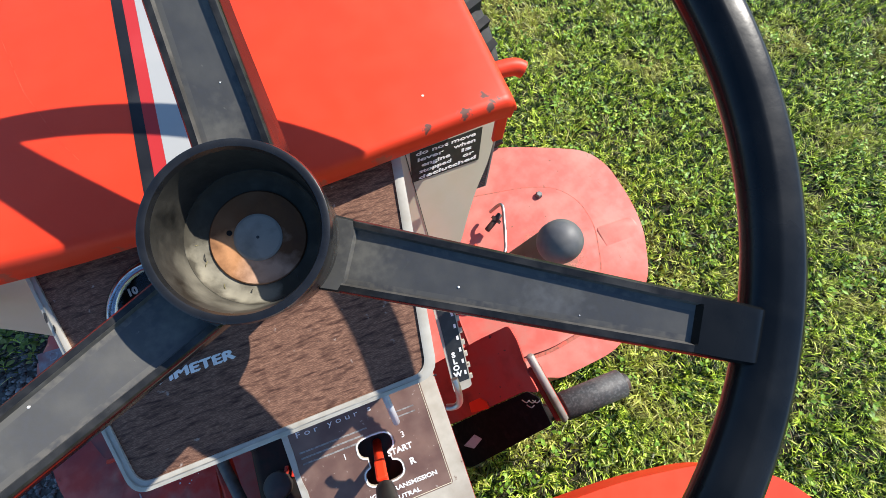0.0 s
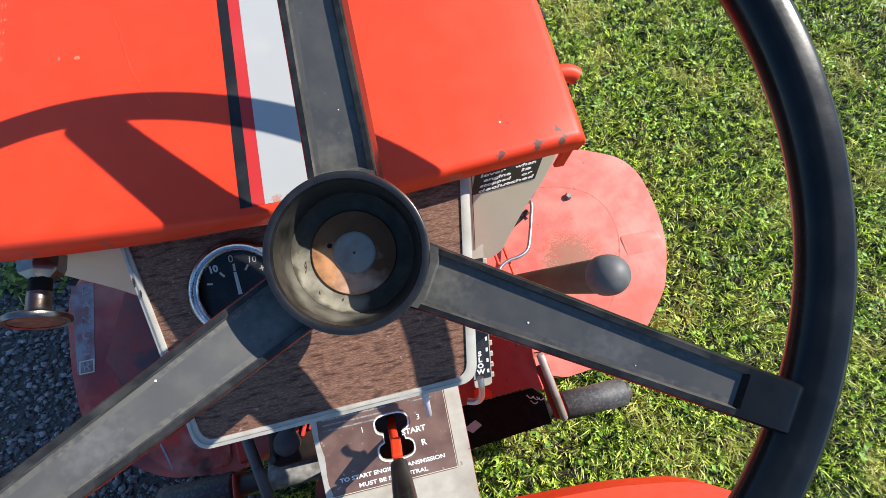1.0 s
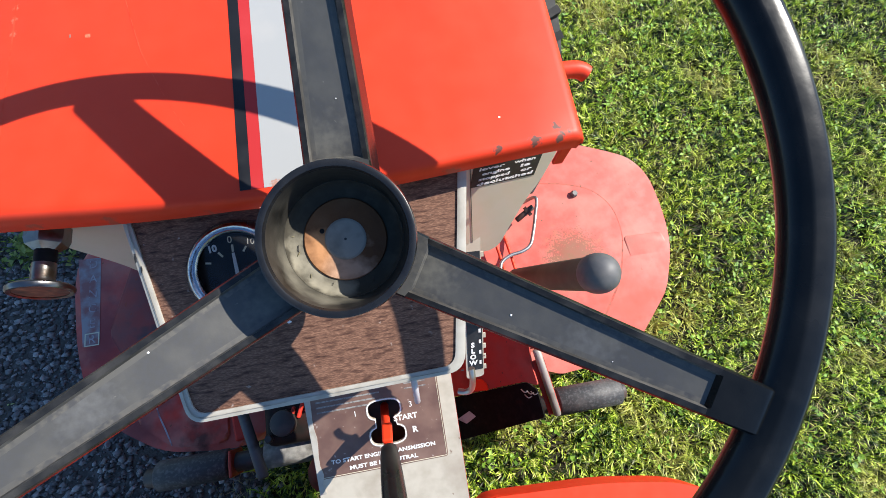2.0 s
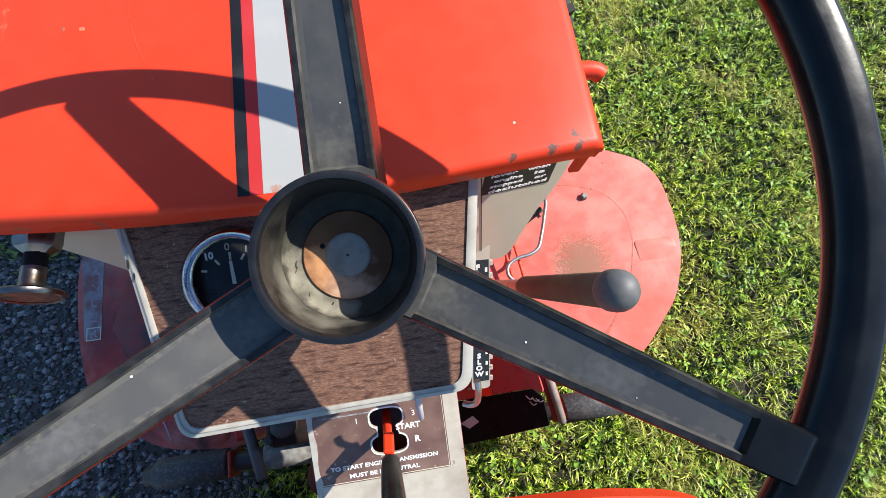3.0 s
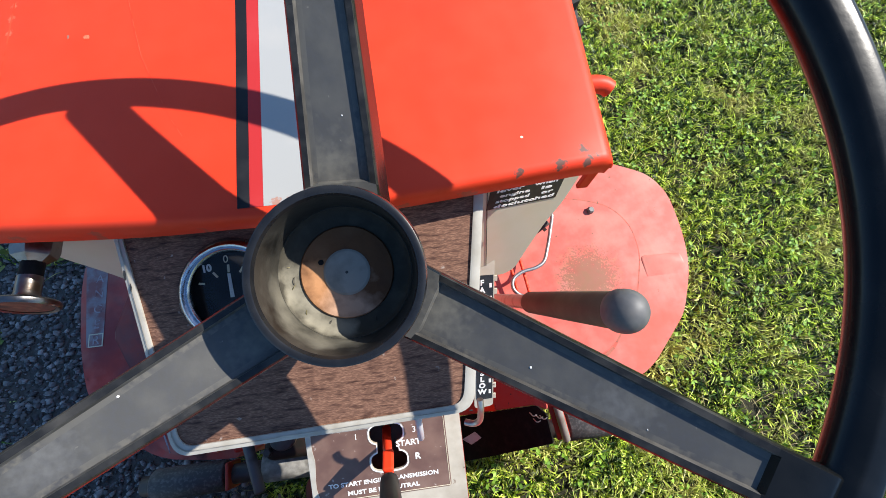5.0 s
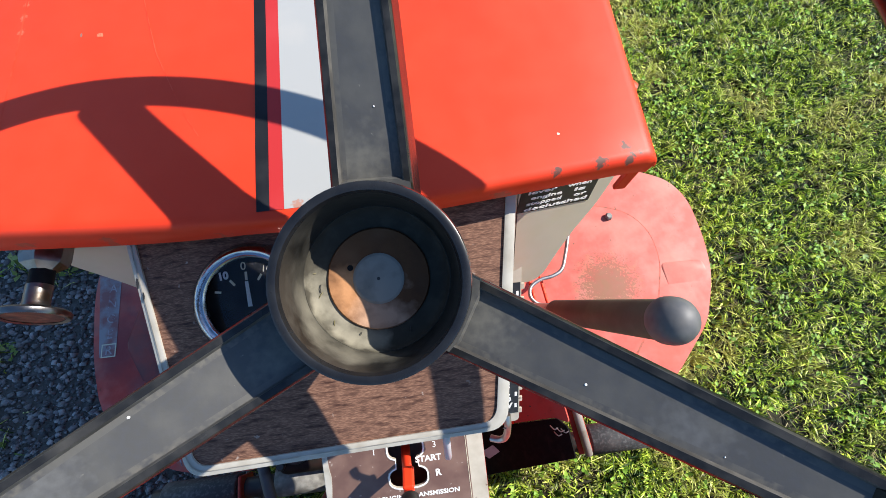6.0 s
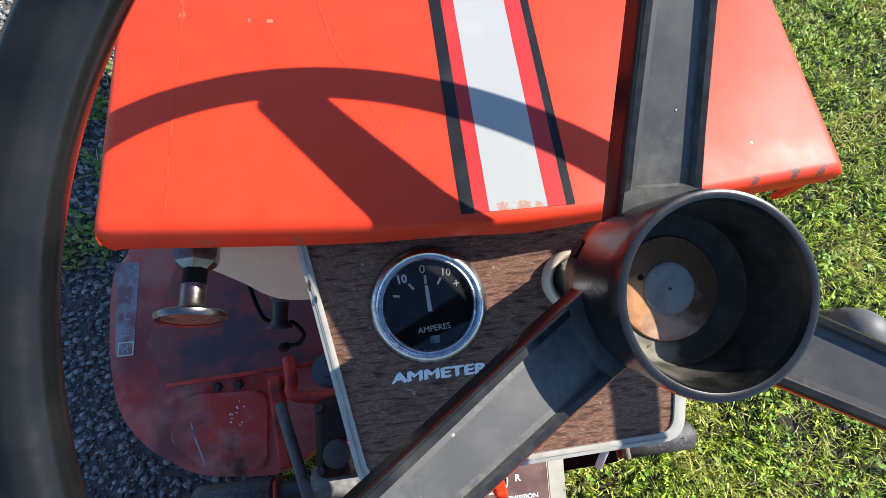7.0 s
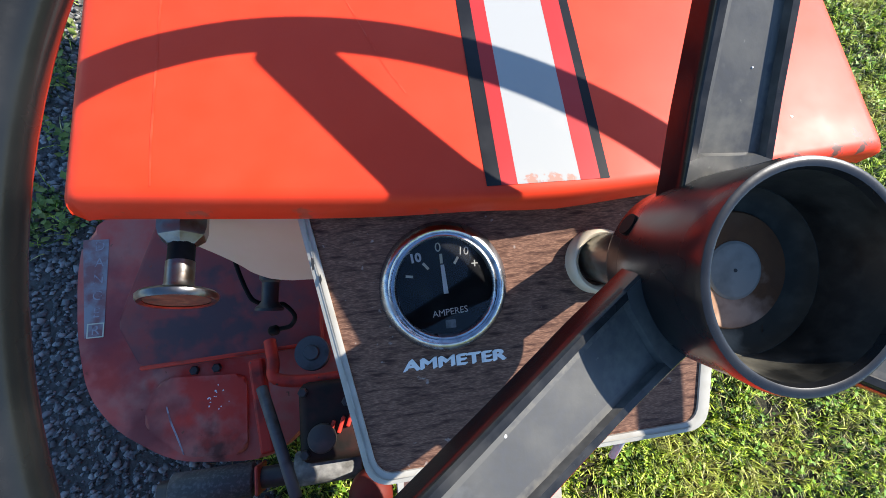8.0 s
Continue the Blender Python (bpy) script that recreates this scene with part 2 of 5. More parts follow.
add_spot(paint_deck, (0.445, 0.085, 0.168), 0.150, (0.40, 0.215, 0.115), 70, 0.42, 0.75)
add_spot(paint_deck, (0.56, -0.04, 0.168), 0.210, (0.70, 0.088, 0.056), 18, 0.35, 0.8)
add_spot(paint_deck, (0.450, 0.090, 0.168), 0.130, (0.20, 0.10, 0.06), 300, 0.10, 0.6)
add_spot(paint_deck, (0.420, 0.245, 0.167), 0.055, (0.42, 0.20, 0.16), 60, 0.4, 0.6)
add_spot(paint_deck, (-0.485, 0.105, 0.194), 0.210, (0.30, 0.115, 0.115), 22, 0.22, 0.85)
add_spot(paint_deck, (-0.50, -0.10, 0.17), 0.120, (0.18, 0.035, 0.03), 35, 0.35, 0.5)
add_spot(paint_deck, (-0.40, -0.15, 0.17), 0.080, (0.08, 0.03, 0.025), 45, 0.30, 0.8)
add_spot(paint_deck, (-0.62, 0.05, 0.16), 0.120, (0.30, 0.07, 0.06), 30, 0.35, 0.5)
add_spot(paint_deck, (-0.40, -0.06, 0.17), 0.200, (0.66, 0.050, 0.030), 24, 0.25, 0.9)
add_spot(paint_deck, (-0.58, 0.02, 0.16), 0.150, (0.52, 0.055, 0.040), 30, 0.30, 0.8)
for x_, y_, r_ in ((0.170, 0.0170, 0.0070), (0.1545, 0.0085, 0.0075), (0.1725, 0.0090, 0.0085), (0.130, 0.0060, 0.0060), (0.178, 0.0130, 0.0045)):
    add_spot(paint_hood, (x_, y_, 0.928), r_ * 1.0, (0.085, 0.060, 0.046), 330, 0.16, 0.92)
for k_, y_ in enumerate((0.135, 0.146, 0.156, 0.166, 0.178, 0.192, 0.210)):
    add_spot(paint_hood, (-0.1672 + 0.0002 * k_, y_, 0.9287), 0.0046, (0.70, 0.20, 0.115), 520, 0.30, 0.6)
for x_ in (-0.19, -0.155, -0.11, -0.05, 0.06, 0.10):
    add_spot(paint_hood, (x_, 0.000, 0.917), 0.0110, (0.36, 0.10, 0.06), 260, 0.16, 0.6)
for x_, r_ in ((0.003, 0.0085), (-0.0075, 0.0070), (0.011, 0.0050)):
    add_spot(stripe_white, (x_, 0.0022, 0.930), r_, (0.42, 0.20, 0.14), 520, 0.18, 0.85)

add_spot(cover_paint, (-0.395, 0.075, 0.194), 0.165, (0.085, 0.058, 0.062), 26, 0.22, 0.9)
add_spot(cover_paint, (-0.47, 0.06, 0.194), 0.100, (0.085, 0.058, 0.062), 26, 0.25, 0.85)

# dark maroon over the deck's left puts the shade there into the paint
add_spot(paint_deck, (-0.57, 0.10, 0.165), 0.260, (0.22, 0.050, 0.056), 16, 0.35, 0.75)
add_spot(paint_deck, (-0.52, -0.11, 0.165), 0.170, (0.20, 0.042, 0.042), 18, 0.35, 0.75)

glass = bpy.data.materials.new("gauge_glass")
glass.use_nodes = True
gb = glass.node_tree.nodes["Principled BSDF"]
gb.inputs["Transmission Weight"].default_value, gb.inputs["Roughness"].default_value, gb.inputs["IOR"].default_value = 1.0, 0.02, 1.42

soil = material("lawn_soil", (0.020, 0.020, 0.007), 0.95, grain=(30, (0.036, 0.032, 0.016), 0.4, 0.7), stain=(3, (0.028, 0.028, 0.012), 0.4, 0.65), bump=(60, 0.01))
far_lawn = material("far_lawn", (0.13, 0.15, 0.032), 0.95, spec=0.1, grain=(25, (0.21, 0.23, 0.055), 0.4, 0.7), stain=(2, (0.08, 0.13, 0.02), 0.4, 0.65), bump=(40, 0.02))
crease_mat = material("crease_dirt", (0.40, 0.13, 0.09), 0.9, grain=(45, (0.60, 0.105, 0.075), 0.44, 0.58), stain=(120, (0.22, 0.09, 0.06), 0.48, 0.66))
dirt = material("gravel_bed", (0.06, 0.057, 0.05), 0.95, grain=(70, (0.145, 0.142, 0.135), 0.4, 0.7), stain=(4, (0.11, 0.10, 0.08), 0.4, 0.7), bump=(90, 0.01))
# the dark grain paints in the shadowed gaps between clumps of grass
blade_mat = material("grass_blades", (0.1, 0.2, 0.03), 0.45, spec=0.35, grain=(52, (0.016, 0.044, 0.005), 0.45, 0.58), stain=(4.5, (0.54, 0.50, 0.13), 0.50, 0.74),
                     island=[(0.042, 0.090, 0.007), (0.13, 0.23, 0.016), (0.33, 0.49, 0.032), (0.56, 0.76, 0.062), (0.74, 0.86, 0.12), (0.80, 0.76, 0.29)])
weed_mat = material("weed_leaves", (0.1, 0.2, 0.03), 0.5, spec=0.3,
                    island=[(0.07, 0.15, 0.016), (0.14, 0.28, 0.028), (0.24, 0.43, 0.045), (0.36, 0.55, 0.08)])
broad_mat = material("broad_weed_leaves", (0.1, 0.2, 0.03), 0.5, spec=0.3, grain=(60, (0.21, 0.24, 0.065), 0.45, 0.75),
                     island=[(0.055, 0.095, 0.018), (0.13, 0.20, 0.036), (0.25, 0.33, 0.075), (0.36, 0.40, 0.14)])
thatch_mat = material("dry_thatch", (0.3, 0.25, 0.12), 0.8, island=[(0.24, 0.19, 0.08), (0.38, 0.31, 0.15), (0.22, 0.22, 0.07), (0.48, 0.40, 0.22)])
stone_mat = material("gravel_stones", (0.3, 0.3, 0.3), 0.85, grain=(150, (0.28, 0.275, 0.26), 0.50, 0.9),
                     island=[(0.065, 0.065, 0.067), (0.13, 0.13, 0.13), (0.26, 0.26, 0.255), (0.095, 0.093, 0.090), (0.44, 0.43, 0.41), (0.18, 0.177, 0.172)], bump=(200, 0.001))
for soft in (blade_mat, weed_mat, broad_mat):
    # leaves let part of the light through
    tree = soft.node_tree
    pb, out_ = tree.nodes["Principled BSDF"], tree.nodes["Material Output"]
    through_, both = tree.nodes.new("ShaderNodeBsdfTranslucent"), tree.nodes.new("ShaderNodeMixShader")
    tree.links.new(pb.inputs["Base Color"].links[0].from_socket, through_.inputs["Color"])
    both.inputs[0].default_value = 0.17
    tree.links.new(pb.outputs[0], both.inputs[1])
    tree.links.new(through_.outputs[0], both.inputs[2])
    tree.links.new(both.outputs[0], out_.inputs["Surface"])


# ---- builders ----
def part(name, bm, mat, parent=None, label="", smooth=None):
    """Links a bmesh, drawn in the world's place, as one mesh under a thing or a part. smooth: the angle up to which edges are shaded round."""
    me = bpy.data.meshes.new(name)
    bmesh.ops.recalc_face_normals(bm, faces=bm.faces)
    if smooth:
        for f in bm.faces:
            f.smooth = True
        for e in bm.edges:
            if len(e.link_faces) == 2 and e.calc_face_angle(0) > radians(smooth):
                e.smooth = False
    bm.to_mesh(me)
    bm.free()
    me.materials.append(mat)
    ob = new(name, me)
    if parent:
        ob.parent = parent
        ob.matrix_parent_inverse = base_of(parent).inverted()
    return tagged(ob, label)


def base_of(ob):
    m = ob.matrix_basis.copy()
    while ob.parent:
        m = ob.parent.matrix_basis @ ob.matrix_parent_inverse @ m
        ob = ob.parent
    return m


def thing(name, at, label, category, group="", kind=""):
    ob = new(name)
    ob.empty_display_size = 0.05
    ob.location = at
    return tagged(ob, label, category, group, kind)


def rounded(points, radius, steps=5):
    """The outline of a polygon with its corners rounded; radius may be a list."""
    out, n = [], len(points)
    for i, p in enumerate(points):
        r = radius[i] if isinstance(radius, (list, tuple)) else radius
        p, a, b = Vector(p), Vector(points[i - 1]), Vector(points[(i + 1) % n])
        if r <= 0:
            out.append(p)
            continue
        da, db = (a - p), (b - p)
        cut = min(r, da.length * 0.48, db.length * 0.48)
        s, e = p + da.normalized() * cut, p + db.normalized() * cut
        for k in range(steps + 1):
            f = k / steps
            out.append(s * (1 - f) ** 2 + p * 2 * f * (1 - f) + e * f * f)
    return out


def plate(outline, thick, m=Matrix(), bevel=0.0, segments=2, holes=()):
    """A flat piece: the outline in x and y, its top at z = 0 and its thickness downwards, set at the pose m."""
    bm = bmesh.new()
    if holes:
        edges = []
        for ring in (outline, *holes):
            vs = [bm.verts.new((p[0], p[1], 0)) for p in ring]
            edges += [bm.edges.new((vs[i - 1], vs[i])) for i in range(len(vs))]
        bmesh.ops.triangle_fill(bm, use_beauty=True, use_dissolve=False, edges=edges)
        faces = list(bm.faces)
        for f in faces:
            if f.normal.z < 0:
                f.normal_flip()
        ext = bmesh.ops.extrude_face_region(bm, geom=faces, use_keep_orig=True)
        bmesh.ops.translate(bm, vec=(0, 0, -thick), verts=[g for g in ext["geom"] if isinstance(g, bmesh.types.BMVert)])
    else:
        top = [bm.verts.new((p[0], p[1], 0)) for p in outline]
        low = [bm.verts.new((p[0], p[1], -thick)) for p in outline]
        face = bm.faces.new(top)
        bm.faces.new(low[::-1])
        for i in range(len(top)):
            bm.faces.new((top[i - 1], low[i - 1], low[i], top[i]))
        if bevel:
            bmesh.ops.bevel(bm, geom=list(face.edges), offset=bevel, segments=segments, profile=0.5, affect="EDGES", clamp_overlap=True)
    bm.transform(m)
    return bm


def box(size, m=Matrix(), bevel=0.0, segments=2):
    bm = bmesh.new()
    bmesh.ops.create_cube(bm, size=1.0)
    bm.transform(Matrix.Diagonal((*size, 1)))
    if bevel:
        bmesh.ops.bevel(bm, geom=list(bm.edges), offset=bevel, segments=segments, profile=0.5, affect="EDGES")
    bm.transform(m)
    return bm


def lathe(profile, m=Matrix(), turns=40, closed=False, start=0.0, sweep=2 * math.pi):
    """Turns a profile of (radius, height) round z."""
    bm = bmesh.new()
    full = sweep > 6.28
    rings = []
    count = turns if full else turns + 1
    for k in range(count):
        a = start + sweep * k / turns
        rings.append([bm.verts.new((r * math.cos(a), r * math.sin(a), z)) for r, z in profile])
    for k in range(count if full else count - 1):
        a, b = rings[k], rings[(k + 1) % count]
        last = len(profile) if closed else len(profile) - 1
        for i in range(last):
            j = (i + 1) % len(profile)
            bm.faces.new((a[i], b[i], b[j], a[j]))
    bmesh.ops.remove_doubles(bm, verts=bm.verts, dist=1e-6)
    bmesh.ops.dissolve_degenerate(bm, edges=bm.edges, dist=1e-7)
    bm.transform(m)
    return bm


def smooth_line(points, per=6):
    """A line through the points, rounded like a bent rod."""
    pts = [Vector(p) for p in points]
    out = []
    for i in range(len(pts) - 1):
        a, b, c, d = pts[max(i - 1, 0)], pts[i], pts[i + 1], pts[min(i + 2, len(pts) - 1)]
        for k in range(per):
            f = k / per
            out.append(0.5 * ((2 * b) + (c - a) * f + (2 * a - 5 * b + 4 * c - d) * f * f + (3 * b - a - 3 * c + d) * f ** 3))
    return out + [pts[-1]]


def tube(points, radius, sides=12, caps=True):
    """A round bar along a line; radius may be a list, one for each point."""
    bm = bmesh.new()
    pts = [Vector(p) for p in points]
    rings, side = [], None
    for i, p in enumerate(pts):
        d = (pts[min(i + 1, len(pts) - 1)] - pts[max(i - 1, 0)]).normalized()
        if side is None:
            side = d.orthogonal().normalized()
        side = (side - d * side.dot(d)).normalized()
        up = d.cross(side)
        r = radius[i] if isinstance(radius, (list, tuple)) else radius
        rings.append([bm.verts.new(p + (side * math.cos(2 * math.pi * k / sides) + up * math.sin(2 * math.pi * k / sides)) * r) for k in range(sides)])
    for a, b in zip(rings, rings[1:]):
        for k in range(sides):
            bm.faces.new((a[k - 1], a[k], b[k], b[k - 1]))
    if caps:
        bm.faces.new(rings[0][::-1])
        bm.faces.new(rings[-1])
    return bm


def bar(a, b, ra, rb=None, sides=20, bevel=0.002):
    """A round bar from a to b with its ends eased."""
    a, b = Vector(a), Vector(b)
    rb = ra if rb is None else rb
    d = (b - a).normalized()
    return tube([a, a + d * bevel, b - d * bevel, b], [ra - bevel, ra, rb, rb - bevel], sides)


def frame_of(origin, u, n):
    """The pose with its x along u and its z along n."""
    n, u = Vector(n).normalized(), Vector(u)
    u = (u - n * u.dot(n)).normalized()
    v = n.cross(u)
    return Matrix(((u.x, v.x, n.x, origin[0]), (u.y, v.y, n.y, origin[1]), (u.z, v.z, n.z, origin[2]), (0, 0, 0, 1)))


def along(a, b):
    """The pose at a with its z towards b."""
    d = Vector(b) - Vector(a)
    return Matrix.Translation(a) @ d.to_track_quat("Z", "Y").to_matrix().to_4x4()


def lettering(text, size, m, mat, parent, width=None, align="CENTER", name="lettering", bold=0.0, label=""):
    """Writing in the built-in font, a hair thick, its middle at the pose m; width: the metres that it is to fill."""
    cu = bpy.data.curves.new(name, "FONT")
    cu.body, cu.size, cu.align_x, cu.align_y = text, size, align, "CENTER"
    cu.extrude, cu.offset, cu.resolution_u = 0.00012 / max(size, 1e-4) * size, bold * size, 3
    tmp = bpy.data.objects.new("tmp", cu)
    scene.collection.objects.link(tmp)
    bpy.context.view_layer.update()
    me = bpy.data.meshes.new_from_object(tmp)
    bpy.data.objects.remove(tmp)
    bpy.data.curves.remove(cu)
    if width:
        xs = [v.co.x for v in me.vertices]
        k = width / (max(xs) - min(xs))
        me.transform(Matrix.Diagonal((k, 1, 1, 1)))
    me.transform(m)
    me.materials.clear()
    me.materials.append(mat)
    ob = new(name, me)
    ob.parent = parent
    ob.matrix_parent_inverse = base_of(parent).inverted()
    return tagged(ob, label)


def move(x, y, z=0.0):
    return Matrix.Translation((x, y, z))


# ---- ground ----
def wobble(x, y):
    return 0.06 * math.sin(3.1 * y + 0.5) + 0.035 * math.sin(8.3 * y + 1.7 * x)


EDGE = -0.31  # the lawn ends and the gravel begins
bm = bmesh.new()
reach = [-300, -60, -12, -4, -2] + [EDGE + 0.0] + [0.6, 1.2, 2.1, 4, 12, 60, 300]
rows = [-300, -60, -12, -4] + [y * 0.1 for y in range(-20, 26)] + [4, 12, 60, 300]
grid = [[bm.verts.new((x + (wobble(x, y) if x == EDGE and abs(y) < 3 else 0), y, 0)) for x in reach] for y in rows]
for a, b in zip(grid, grid[1:]):
    for i in range(len(reach) - 1):
        f = bm.faces.new((a[i], a[i + 1], b[i + 1], b[i]))
        f.material_index = 1 if reach[i + 1] <= EDGE else (0 if reach[i + 1] < 2.2 and -0.95 < a[i].co.y < 1.65 else 2)
ground = part("ground", bm, soil)
ground.data.materials.append(dirt)
ground.data.materials.append(far_lawn)
tagged(ground, "lawn soil meeting a bed of grey gravel", "ground", kind="structure")


def sheet(name, verts, faces, mat, label, category, parent=None):
    """One mesh of many small pieces from arrays of corners and of faces with one number of corners each."""
    me = bpy.data.meshes.new(name)
    verts, faces = np.asarray(verts, dtype=np.float32), np.asarray(faces, dtype=np.int32)
    me.vertices.add(len(verts))
    me.vertices.foreach_set("co", verts.ravel())
    k = faces.shape[1]
    me.loops.add(faces.size)
    me.loops.foreach_set("vertex_index", faces.ravel())
    me.polygons.add(len(faces))
    me.polygons.foreach_set("loop_start", np.arange(len(faces), dtype=np.int32) * k)
    me.polygons.foreach_set("loop_total", np.full(len(faces), k, dtype=np.int32))
    me.update()
    me.validate()
    me.materials.append(mat)
    ob = new(name, me)
    return tagged(ob, label, category, kind="stuff")


rng = np.random.default_rng(4)


def edge_at(y):
    return EDGE + 0.06 * np.sin(3.1 * y + 0.5) + 0.035 * np.sin(8.3 * y + 1.7 * EDGE)


def patchy(x, y):
    """A slow unevenness of the lawn, 0 to 1."""
    v = np.sin(5.3 * x + 2.1 * y) + np.sin(3.7 * y - 2.9 * x + 1.3) + np.sin(9.1 * x - 6.7 * y + 0.4) + 0.7 * np.sin(15.3 * y + 11.1 * x)
    return np.clip(0.5 + v / 5.5, 0, 1)


def blades(x, y, length, width, lean, turn):
    """Bent blades of three joints each."""
    n = len(x)
    dx, dy = np.cos(turn), np.sin(turn)
    px, py = -dy, dx
    v = np.zeros((n, 7, 3), np.float32)
    for k, f in enumerate((0.0, 0.4, 0.75, 1.0)):
        out = lean * length * f ** 1.6
        up = length * (f * (1 - 0.35 * lean * f))
        w = width * (1.0, 0.9, 0.6, 0.0)[k] * 0.5
        cx, cy = x + dx * out, y + dy * out
        if k < 3:
            v[:, 2 * k] = np.stack([cx - px * w, cy - py * w, up], 1)
            v[:, 2 * k + 1] = np.stack([cx + px * w, cy + py * w, up], 1)
        else:
            v[:, 6] = np.stack([cx, cy, up], 1)
    tri = np.array([[0, 1, 3], [0, 3, 2], [2, 3, 5], [2, 5, 4], [4, 5, 6]])
    return v.reshape(-1, 3), (np.arange(n)[:, None, None] * 7 + tri).reshape(-1, 3)


def strewn(n, x0, x1, y0, y1):
    return rng.uniform(x0, x1, n), rng.uniform(y0, y1, n)


# tufts whose blades bend outwards, over a thin layer of single blades
cx, cy = strewn(30000, -0.55, 2.15, -0.95, 1.75)
keep = (cx > edge_at(cy) + rng.normal(0, 0.03, len(cx))) & (rng.uniform(0, 1, len(cx)) < 0.50 + 0.6 * patchy(cx, cy))
cx, cy = cx[keep], cy[keep]
per = 13
away = rng.uniform(0, 2 * math.pi, (len(cx), per))
off = np.abs(rng.normal(0, 0.010, (len(cx), per)))
tall = (rng.uniform(0.6, 1.4, len(cx)) * (0.75 + 0.5 * patchy(cx * 2.3 + 4, cy * 2.3)))[:, None] * rng.uniform(0.013, 0.033, (len(cx), per))
x1, y1 = (cx[:, None] + off * np.cos(away)).ravel(), (cy[:, None] + off * np.sin(away)).ravel()
x2, y2 = strewn(90000, -0.55, 4.0, -2.4, 3.2)
keep = (x2 > edge_at(y2) + rng.normal(0, 0.03, len(x2))) & ((rng.uniform(0, 1, len(x2)) < 0.45) | (x2 > 2.1) | (y2 > 1.7) | (y2 < -0.9))
x2, y2 = x2[keep], y2[keep]
n1, n2 = len(x1), len(x2)
v, f = blades(np.concatenate([x1, x2]), np.concatenate([y1, y2]), np.concatenate([tall.ravel(), np.where((x2 > 2.1) | (y2 > 1.7) | (y2 < -0.9), 1.7, 1.0) * rng.uniform(0.012, 0.03, n2)]),
              np.concatenate([rng.uniform(0.0020, 0.0048, n1), np.where((x2 > 2.1) | (y2 > 1.7) | (y2 < -0.9), 0.009, 0.003) * rng.uniform(0.7, 1.3, n2)]), np.concatenate([rng.uniform(0.35, 1.20, n1), rng.uniform(0.5, 1.5, n2)]),
              np.concatenate([(away + rng.normal(0, 0.5, away.shape)).ravel(), rng.uniform(0, 2 * math.pi, n2)]))
sheet("grass", v, f, blade_mat, "short mown green lawn grass with uneven blades", "grass")

x, y = strewn(26000, -0.45, 2.1, -0.95, 1.7)
keep = rng.uniform(0, 1, len(x)) < 0.06 + 1.3 * (1 - patchy(x * 1.6 + 0.7, y * 1.6 - 0.4)) ** 3
x, y = x[keep], y[keep]
n = len(x)
v, f = blades(x, y, rng.uniform(0.02, 0.05, n), rng.uniform(0.001, 0.0022, n), rng.uniform(1.1, 2.0, n), rng.uniform(0, 2 * math.pi, n))
v[:, 2] *= 0.45
sheet("dry_grass", v, f, thatch_mat, "dry straw-coloured clippings lying in the lawn", "grass")


def leaves(x, y, z, size, turn, tilt):
    """Small broad leaves, folded along the middle."""
    n = len(x)
    shape = np.array([(0, 0, 0), (0.45, -0.32, 0.10), (1.0, 0, -0.05), (0.45, 0.32, 0.10), (0.5, 0, 0.0)])
    c, s = np.cos(turn)[:, None], np.sin(turn)[:, None]
    lx, ly, lz = shape[:, 0] * size[:, None], shape[:, 1] * size[:, None], shape[:, 2] * size[:, None]
    lz = lz + lx * np.sin(tilt)[:, None]
    lx = lx * np.cos(tilt)[:, None]
    v = np.stack([x[:, None] + lx * c - ly * s, y[:, None] + lx * s + ly * c, z[:, None] + lz], 2)
    tri = np.array([[0, 1, 4], [1, 2, 4], [2, 3, 4], [3, 0, 4]])
    return v.reshape(-1, 3), (np.arange(n)[:, None, None] * 5 + tri).reshape(-1, 3)


hubs = rng.uniform((-0.3, -0.9), (2.1, 1.7), (2800, 2))
keep = rng.uniform(0, 1, len(hubs)) < 0.25 + 0.75 * patchy(hubs[:, 0] * 1.7 + 2, hubs[:, 1] * 1.7)
hubs = np.repeat(hubs[keep], 6, axis=0)
n = len(hubs)
v, f = leaves(hubs[:, 0] + rng.normal(0, 0.008, n), hubs[:, 1] + rng.normal(0, 0.008, n), rng.uniform(0.012, 0.036, n),
              rng.uniform(0.007, 0.017, n), rng.uniform(0, 6.283, n), rng.uniform(0.0, 0.9, n))
sheet("clover", v, f, weed_mat, "bright green clover and broad-leaved weeds in the lawn", "weeds")

hubs = np.concatenate([rng.normal((-1.03, 0.78), (0.17, 0.13), (70, 2)), rng.normal((-0.84, 0.42), (0.09, 0.08), (16, 2)),
                       rng.normal((-0.92, 0.12), (0.12, 0.10), (8, 2)), rng.uniform((-1.7, -0.8), (-0.45, 1.9), (34, 2)),
                       rng.normal((-0.60, -0.30), (0.10, 0.08), (5, 2))])
hubs = hubs[hubs[:, 0] < -0.45]
hubs = np.repeat(hubs, 22, axis=0)
n = len(hubs)
v, f = leaves(hubs[:, 0] + rng.normal(0, 0.017, n), hubs[:, 1] + rng.normal(0, 0.017, n), rng.uniform(0.006, 0.045, n),
              rng.uniform(0.009, 0.027, n), rng.uniform(0, 6.283, n), rng.uniform(0.0, 1.1, n))
sheet("weeds", v, f, broad_mat, "low leafy weeds growing through the gravel", "weeds")
x, y = hubs[::3, 0] + rng.normal(0, 0.03, len(hubs[::3])), hubs[::3, 1] + rng.normal(0, 0.03, len(hubs[::3]))
n = len(x)
v, f = blades(x, y, rng.uniform(0.03, 0.07, n), rng.uniform(0.002, 0.004, n), rng.uniform(0.3, 1.2, n), rng.uniform(0, 6.283, n))
